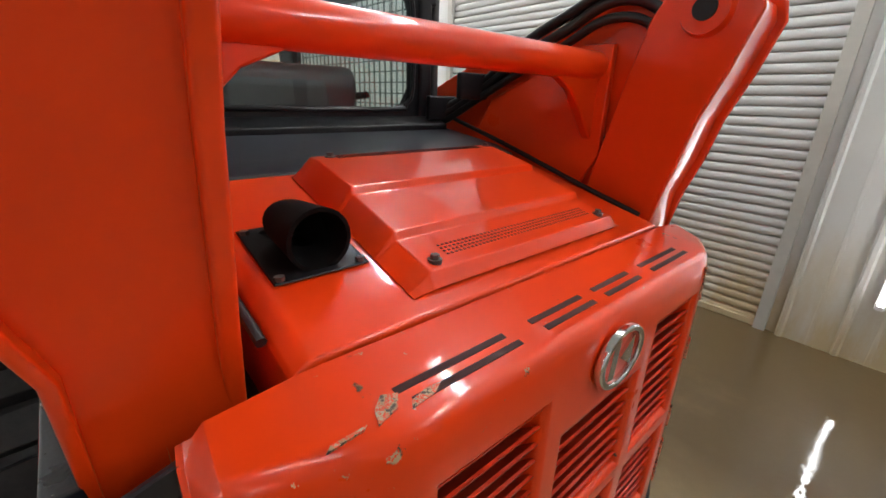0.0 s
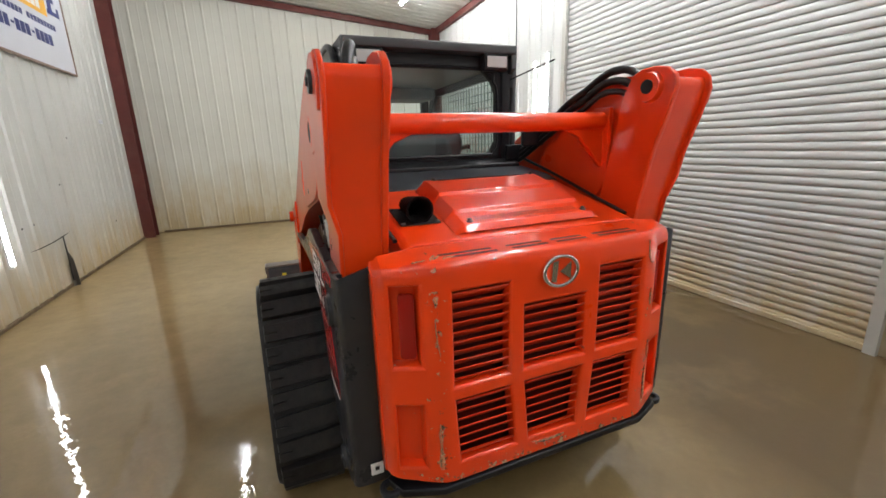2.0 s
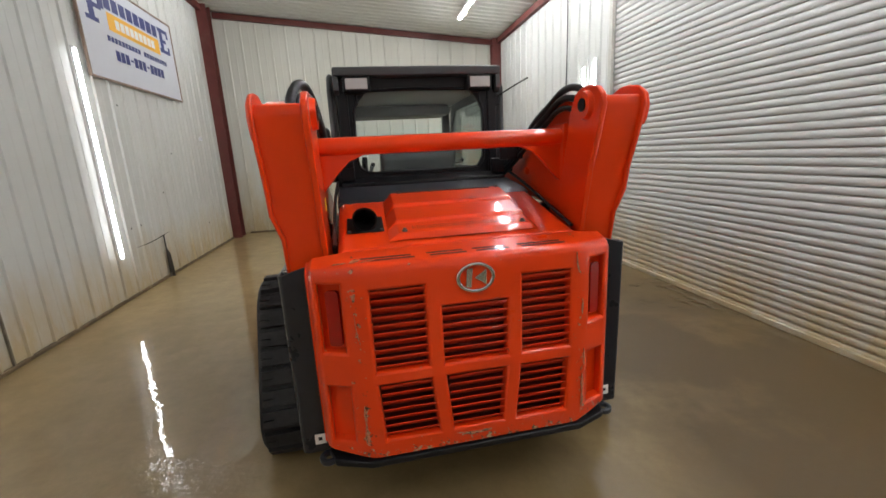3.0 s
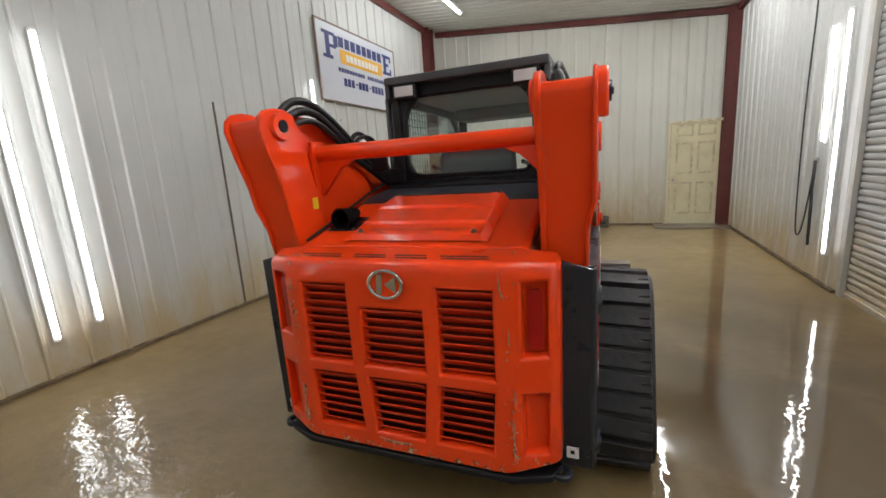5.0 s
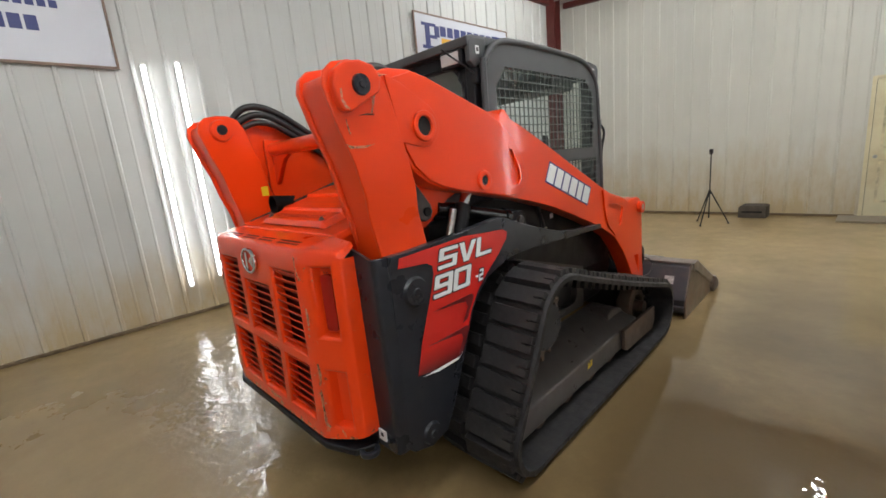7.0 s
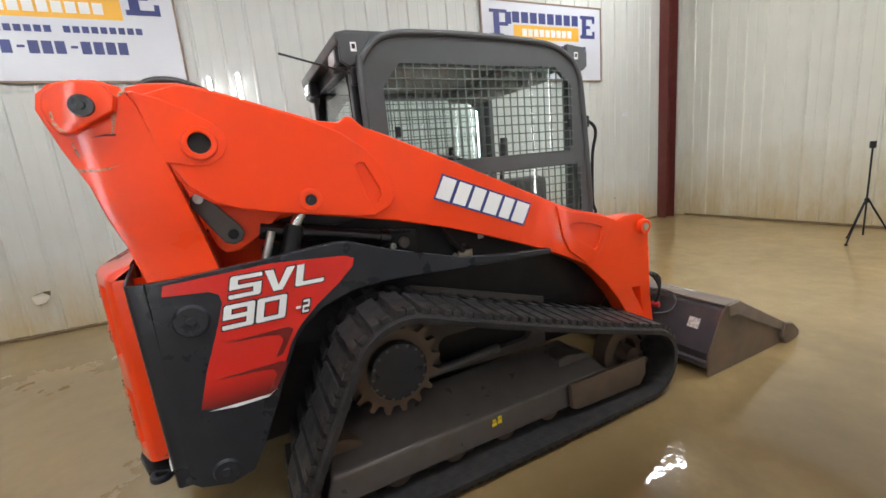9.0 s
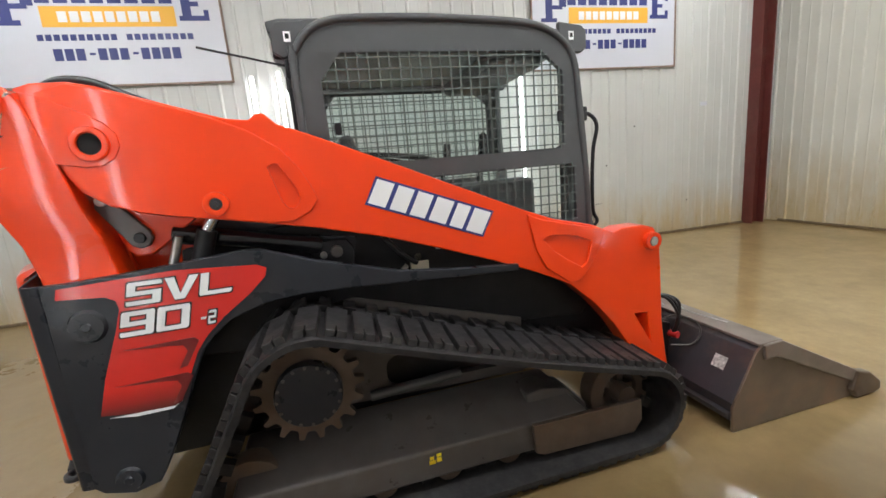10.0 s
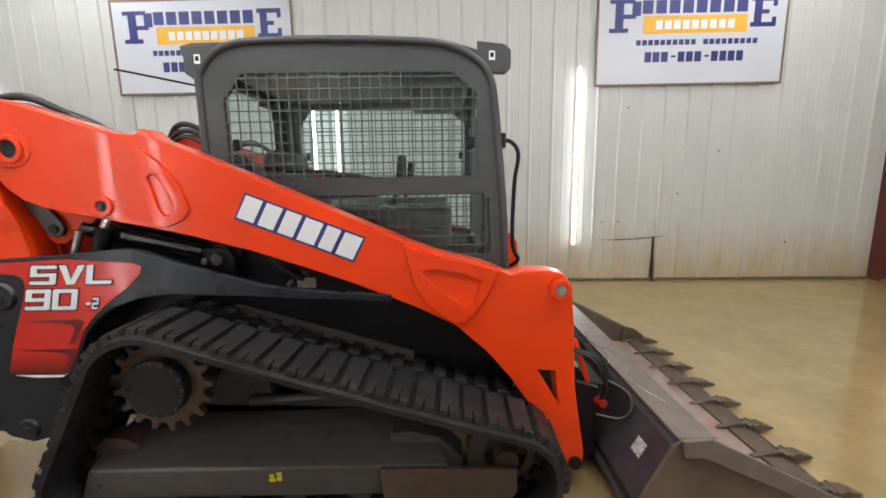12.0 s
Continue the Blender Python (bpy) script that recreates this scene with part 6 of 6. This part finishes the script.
# --- bucket
def build_bucket():
    bk = empty("bucket")
    bk.parent = loader
    tagged(bk, "worn steel loader bucket with a toothed cutting edge")
    W = 1.005
    shell = [(3.985, GROUND + 0.002), (3.20, GROUND + 0.004), (3.10, -0.01), (3.055, 0.06), (3.06, 0.17), (3.10, 0.27), (3.16, 0.365), (3.18, 0.395), (3.30, 0.40), (3.30, 0.385), (3.195, 0.378), (3.12, 0.26), (3.08, 0.165), (3.075, 0.07), (3.115, 0.015), (3.20, -0.015), (3.985, -0.014)]
    part("shell", prism(shell, -W, W, bevel=0.003, seg=1), mat("scoured_steel", (0.36, 0.265, 0.225), 0.42, metal=0.25, grain=0.25, grain_scale=5, stain=(0.27, 0.12, 0.075), stain_scale=3, stain_amount=0.6, rough_var=0.12), bk, "scoured brown-grey steel shell")
    part("back_plate", prism([(3.052, -0.02), (3.010, 0.02), (2.995, 0.12), (3.04, 0.20), (3.13, 0.372), (3.165, 0.392), (3.10, 0.27), (3.06, 0.17), (3.055, 0.06)], -W - 0.004, W + 0.004, bevel=0.004), BUCKETPAINT, bk, "dark painted back plate", True)
    part("top_lip", box((-W - 0.01, 3.150, 0.392), (W + 0.01, 3.30, 0.408), 0.004), EDGE_STEEL, bk)
    for s in (1, -1):
        cheek = [(3.00, GROUND + 0.002), (2.99, 0.10), (3.04, 0.20), (3.13, 0.375), (3.17, 0.405), (3.27, 0.405), (3.84, 0.105), (3.97, 0.02), (3.985, GROUND + 0.002)]
        a, b = sided(s, W + 0.001, W + 0.016)
        part("side_plate", prism(cheek, a, b, bevel=0.004), CHEEK, bk, "rusty bucket cheek plate", True)
        edge = [(3.16, 0.405), (3.275, 0.412), (3.86, 0.115), (3.84, 0.055), (3.25, 0.33), (3.17, 0.33)]
        a, b = sided(s, W + 0.014, W + 0.030)
        part("edge_bar", prism(edge, a, b, bevel=0.005), EDGE_STEEL, bk, "scraped steel edge reinforcement", True)
        a, b = sided(s, W - 0.012, W + 0.045)
        part("side_cutter", prism([(3.83, 0.125), (3.93, 0.10), (4.02, 0.03), (4.03, -0.02), (3.98, GROUND + 0.004), (3.84, GROUND + 0.004), (3.80, 0.02)], a, b, bevel=0.012), RUSTY, bk, "rusty bolted side cutter", True)
    part("cutting_edge", prism([(3.86, -0.014), (3.86, -0.002), (3.98, -0.004), (4.03, GROUND + 0.008), (3.99, GROUND + 0.003)], -W, W), RUSTY, bk, "worn cutting edge")
    first = None
    for i in range(8):
        x = -0.98 + 0.258 * i
        if first is None:
            t = bmesh.new()
            # a forked shank on the floor plate, a pointed cap with a pin through it
            put_prism(t, [(3.80, -0.013), (3.82, 0.000), (3.94, 0.022), (4.04, 0.012), (4.05, -0.026), (3.99, -0.028), (3.97, -0.008)], -0.015, 0.015)
            put_prism(t, [(-0.038, 3.965), (0.038, 3.965), (0.030, 4.05), (0.008, 4.135), (-0.008, 4.135), (-0.030, 4.05)], -0.026, 0.020, axis="z")
            for v in t.verts:
                if v.co.y > 4.08 and v.co.z > -0.02:
                    v.co.z = -0.014
            put_cyl(t, (-0.045, 4.0, 0.012), (0.045, 4.0, 0.012), 0.012, n=10)
            bmesh.ops.recalc_face_normals(t, faces=t.faces)
            soften(t, 0.005, 1)
            first = part("tooth", t, RUSTY, bk, "rusty bolt-on tooth")
            first.matrix_basis = pose(x, 0, 0)
        else:
            again("tooth", first.data, pose(x, 0, 0), bk)
    part("label", box((-0.036, -0.003, -0.034), (0.036, 0.0, 0.034)), mat("worn_label", (0.45, 0.42, 0.40), 0.5, grain=0.6, grain_scale=60), bk, "scraped grey maker's label").matrix_basis = pose(0.868, 3.073, 0.268, -27.6)
    part("sticker", box((-0.885, 0, 0), (-0.845, 0.002, 0.055)), YELLOW_STICKER, bk, "small yellow warning sticker").matrix_basis = pose(0, 3.081, 0.288, -27.6)
    part("stiffener", prism([(2.985, 0.03), (2.980, 0.06), (3.0, 0.07), (3.02, 0.03)], -W, W), BUCKETPAINT, bk)
    # quick coupler
    cp = empty("quick_coupler")
    cp.parent = loader
    tagged(cp, "black quick coupler with orange latch lever and hoses")
    part("face_plate", prism([(2.90, 0.0), (2.90, 0.36), (2.95, 0.42), (3.04, 0.40), (3.02, 0.30), (2.97, 0.18), (2.98, 0.0)], -0.56, 0.56, bevel=0.008), BLACK, cp, smooth=True)
    for s in (1, -1):
        part("ear", prism([(2.78, 0.05), (2.80, 0.16), (2.86, 0.46), (2.98, 0.42), (2.96, 0.05)], *sided(s, 0.60, 0.635), bevel=0.006), BLACK, cp, smooth=True)
        part("tilt_barrel", cyl((s * 0.44, 2.50, 0.92), (s * 0.44, 2.78, 0.60), 0.042, n=20), BLACK, cp, smooth=True)
        part("tilt_rod", cyl((s * 0.44, 2.78, 0.60), (s * 0.44, 2.92, 0.44), 0.024, n=16), CHROME, cp, smooth=True)
        part("lever", prism([(2.85, 0.66), (2.875, 0.66), (2.96, 0.40), (2.94, 0.39)], *sided(s, 0.585, 0.60), bevel=0.003), ORANGE, cp, "orange latch lever")
        for k in range(3):
            part("hose", tube([(s * (0.62 - 0.02 * k), 2.82, 0.62), (s * 0.66, 2.93 + 0.02 * k, 0.58), (s * 0.68, 2.99, 0.46 + 0.02 * k), (s * 0.64, 2.97, 0.34), (s * 0.55, 2.93, 0.30)], 0.009, 8), HOSE, cp, smooth=True)
        part("coupling", cyl((s * 0.62, 2.97, 0.36), (s * 0.68, 2.99, 0.36), 0.020, n=14), mat("red_cap", (0.4, 0.02, 0.02), 0.4), cp, "red hose cap", True)
    # wire bail and loose baling wire caught on the coupler
    part("bail", tube([(0.66, 2.96, 0.30), (0.70, 3.06, 0.30), (0.72, 3.10, 0.36), (0.70, 3.09, 0.43), (0.64, 3.02, 0.46), (0.60, 2.96, 0.44)], 0.005, 8), FRAMESTEEL, cp, "bent steel wire bail", True)
    part("wire", tube([(0.10, 3.05, 0.44), (0.30, 3.16, 0.47), (0.45, 3.20, 0.44), (0.62, 3.12, 0.46), (0.78, 3.22, 0.43)], 0.003, 6), STEEL, cp, "loose baling wire", True)
    part("wire", tube([(0.02, 3.10, 0.47), (0.20, 3.08, 0.50), (0.34, 3.14, 0.45), (0.50, 3.06, 0.47)], 0.003, 6), STEEL, cp, "loose baling wire", True)
    part("front_crossmember", box((-0.61, 2.66, 0.62), (0.61, 2.76, 0.74), 0.02), BLACK, cp, smooth=True)


for side_ in (1, -1):
    build_track(side_)
    build_flank(side_)
    build_hoses(side_)
build_cab()
build_bucket()


# ---------------------------------------------------------------- loose things and small details of the hall
def build_tripod():
    tp = empty("tripod")
    tagged(tp, "thin black camera tripod standing on the wet floor", "tripod")
    part("column", cyl((0, 0, 0.10), (0, 0, 1.19), 0.010, n=12), BLACK, tp, smooth=True)
    part("head", box((-0.025, -0.03, 1.19), (0.025, 0.03, 1.275), 0.008), BLACK, tp)
    part("collar", cyl((0, 0, 0.52), (0, 0, 0.58), 0.022, n=14), BLACK, tp, smooth=True)
    for k in range(3):
        a = radians(20 + 120 * k)
        c, s = math.cos(a), math.sin(a)
        part("leg", cyl((0.015 * c, 0.015 * s, 0.56), (0.29 * c, 0.29 * s, 0.012), 0.011, 0.008, 10), BLACK, tp, smooth=True)
        part("foot", cyl((0.285 * c, 0.285 * s, 0.0), (0.292 * c, 0.292 * s, 0.03), 0.014, n=10), RUBBER, tp)
    tp.matrix_basis = pose(-0.03, 7.60, 0)


def build_block():
    b = empty("wheel_chock")
    tagged(b, "dark muddy block lying by the end wall", "block")
    part("body", prism([(0.25, 0.0), (0.66, 0.0), (0.66, 0.20), (0.62, 0.22), (0.30, 0.22), (0.25, 0.19)], YF - 0.42, YF - 0.10, axis="y", bevel=0.01), mat("mud_brown", (0.08, 0.065, 0.05), 0.6, grain=0.3, grain_scale=12), b)
    part("slot", box((0.30, YF - 0.424, 0.09), (0.60, YF - 0.419, 0.12)), DARKGAP, b)


def build_pad():
    p = part("threshold_slab", box((1.55, YF - 0.62, 0.0), (3.0, YF - 0.05, 0.028), 0.01), mat("damp_concrete", (0.24, 0.20, 0.15), 0.35, grain=0.2, grain_scale=8), None)
    tagged(p, "low damp concrete slab before the entry door", "slab")


def build_cord():
    c = empty("extension_cord")
    tagged(c, "black cord hanging in a loop on the wall", "cord")
    x = XR - 0.03
    part("cord", tube([(x, 5.08, 3.9), (x, 5.08, 3.0), (x - 0.01, 5.10, 2.0), (x - 0.01, 5.08, 1.0), (x - 0.02, 5.00, 0.52), (x - 0.02, 4.90, 0.46), (x - 0.02, 4.80, 0.62), (x - 0.01, 4.73, 1.0), (x, 4.70, 1.34)], 0.009, 8), HOSE, c, smooth=True)
    part("lead", tube([(x, 4.70, 1.34), (x - 0.01, 4.67, 1.0), (x - 0.01, 4.65, 0.6), (x - 0.01, 4.64, 0.38)], 0.016, 8), HOSE, c, smooth=True)
    part("hook", box((x, 4.69, 1.32), (XR, 4.72, 1.37)), STEEL, c)


def build_damage():
    d = empty("wall_crack")
    tagged(d, "torn gap in the wall sheet near the floor", "crack")
    x = XL + 0.017
    part("gap", prism([(5.105, 0.02), (5.165, 0.02), (5.162, 0.20), (5.150, 0.33), (5.148, 0.62), (5.122, 0.635), (5.118, 0.34), (5.108, 0.18)], x, x + 0.004), DARKGAP, d)
    part("tear", prism([(4.38, 0.600), (4.60, 0.588), (4.90, 0.600), (5.13, 0.622), (5.33, 0.648), (5.14, 0.634), (4.90, 0.610), (4.60, 0.598)], x, x + 0.004), DARKGAP, d)
    part("bent_edge", prism([(x, 0.0), (x + 0.055, 0.0), (x + 0.055, 0.12), (x + 0.045, 0.34), (x + 0.015, 0.42), (x, 0.44)], 5.128, 5.140, axis="y"), mat("bent_edge_dirt", (0.05, 0.042, 0.034), 0.6, grain=0.3, grain_scale=12), d, "dark bent sheet edge")
    part("flap", prism([(5.09, 0.0), (5.19, 0.0), (5.17, 0.05), (5.10, 0.07)], x, x + 0.02), mat("bent_flap", (0.16, 0.14, 0.11), 0.6), d)


def build_seam():
    s = part("wall_seam", box((XL - 0.002, 2.262, 0.0), (XL + 0.0175, 2.276, 2.42)), mat("seam_dirt", (0.17, 0.14, 0.10), 0.6, grain=0.4, grain_scale=9), None)
    tagged(s, "dirty open seam between two wall sheets", "seam", kind="structure")


def build_dent():
    d = empty("wall_tear")
    tagged(d, "small muddy tear with a bent flap in the wall sheet", "tear")
    x = XL + 0.017
    part("gap", prism([(-1.70, 0.47), (-1.60, 0.505), (-1.55, 0.50), (-1.56, 0.44), (-1.63, 0.40)], x, x + 0.003), mat("mud_hole", (0.10, 0.07, 0.04), 0.7), d)
    bm = prism([(-1.72, 0.46), (-1.62, 0.49), (-1.56, 0.45), (-1.60, 0.38), (-1.69, 0.37)], x + 0.002, x + 0.005)
    for v in bm.verts:
        v.co.x += max(0, 0.47 - v.co.z) * 0.3
    part("flap", bm, WALLWHITE, d)


def build_patch():
    """Nail holes and a small repair patch in the wall sheets."""
    d = empty("nail_holes")
    tagged(d, "small dark nail holes in the white wall sheet", "hole")
    for y, z in ((4.404, 0.849), (4.635, 0.856), (4.687, 2.400), (5.944, 1.809), (5.432, 1.232), (6.989, 0.536)):
        part("hole", cyl((XL - 0.003, y, z), (XL + 0.0006, y, z), 0.012, n=10), DARKGAP, d)
    p = part("repair_patch", box((XL - 0.003, 7.20, 2.06), (XL + 0.020, 7.32, 2.12), 0.004), SIGN_WHITE, None)
    tagged(p, "small white patch stuck on the wall sheet", "patch")


build_patch()
build_dent()
build_seam()
build_tripod()
build_block()
build_pad()
build_cord()
build_damage()
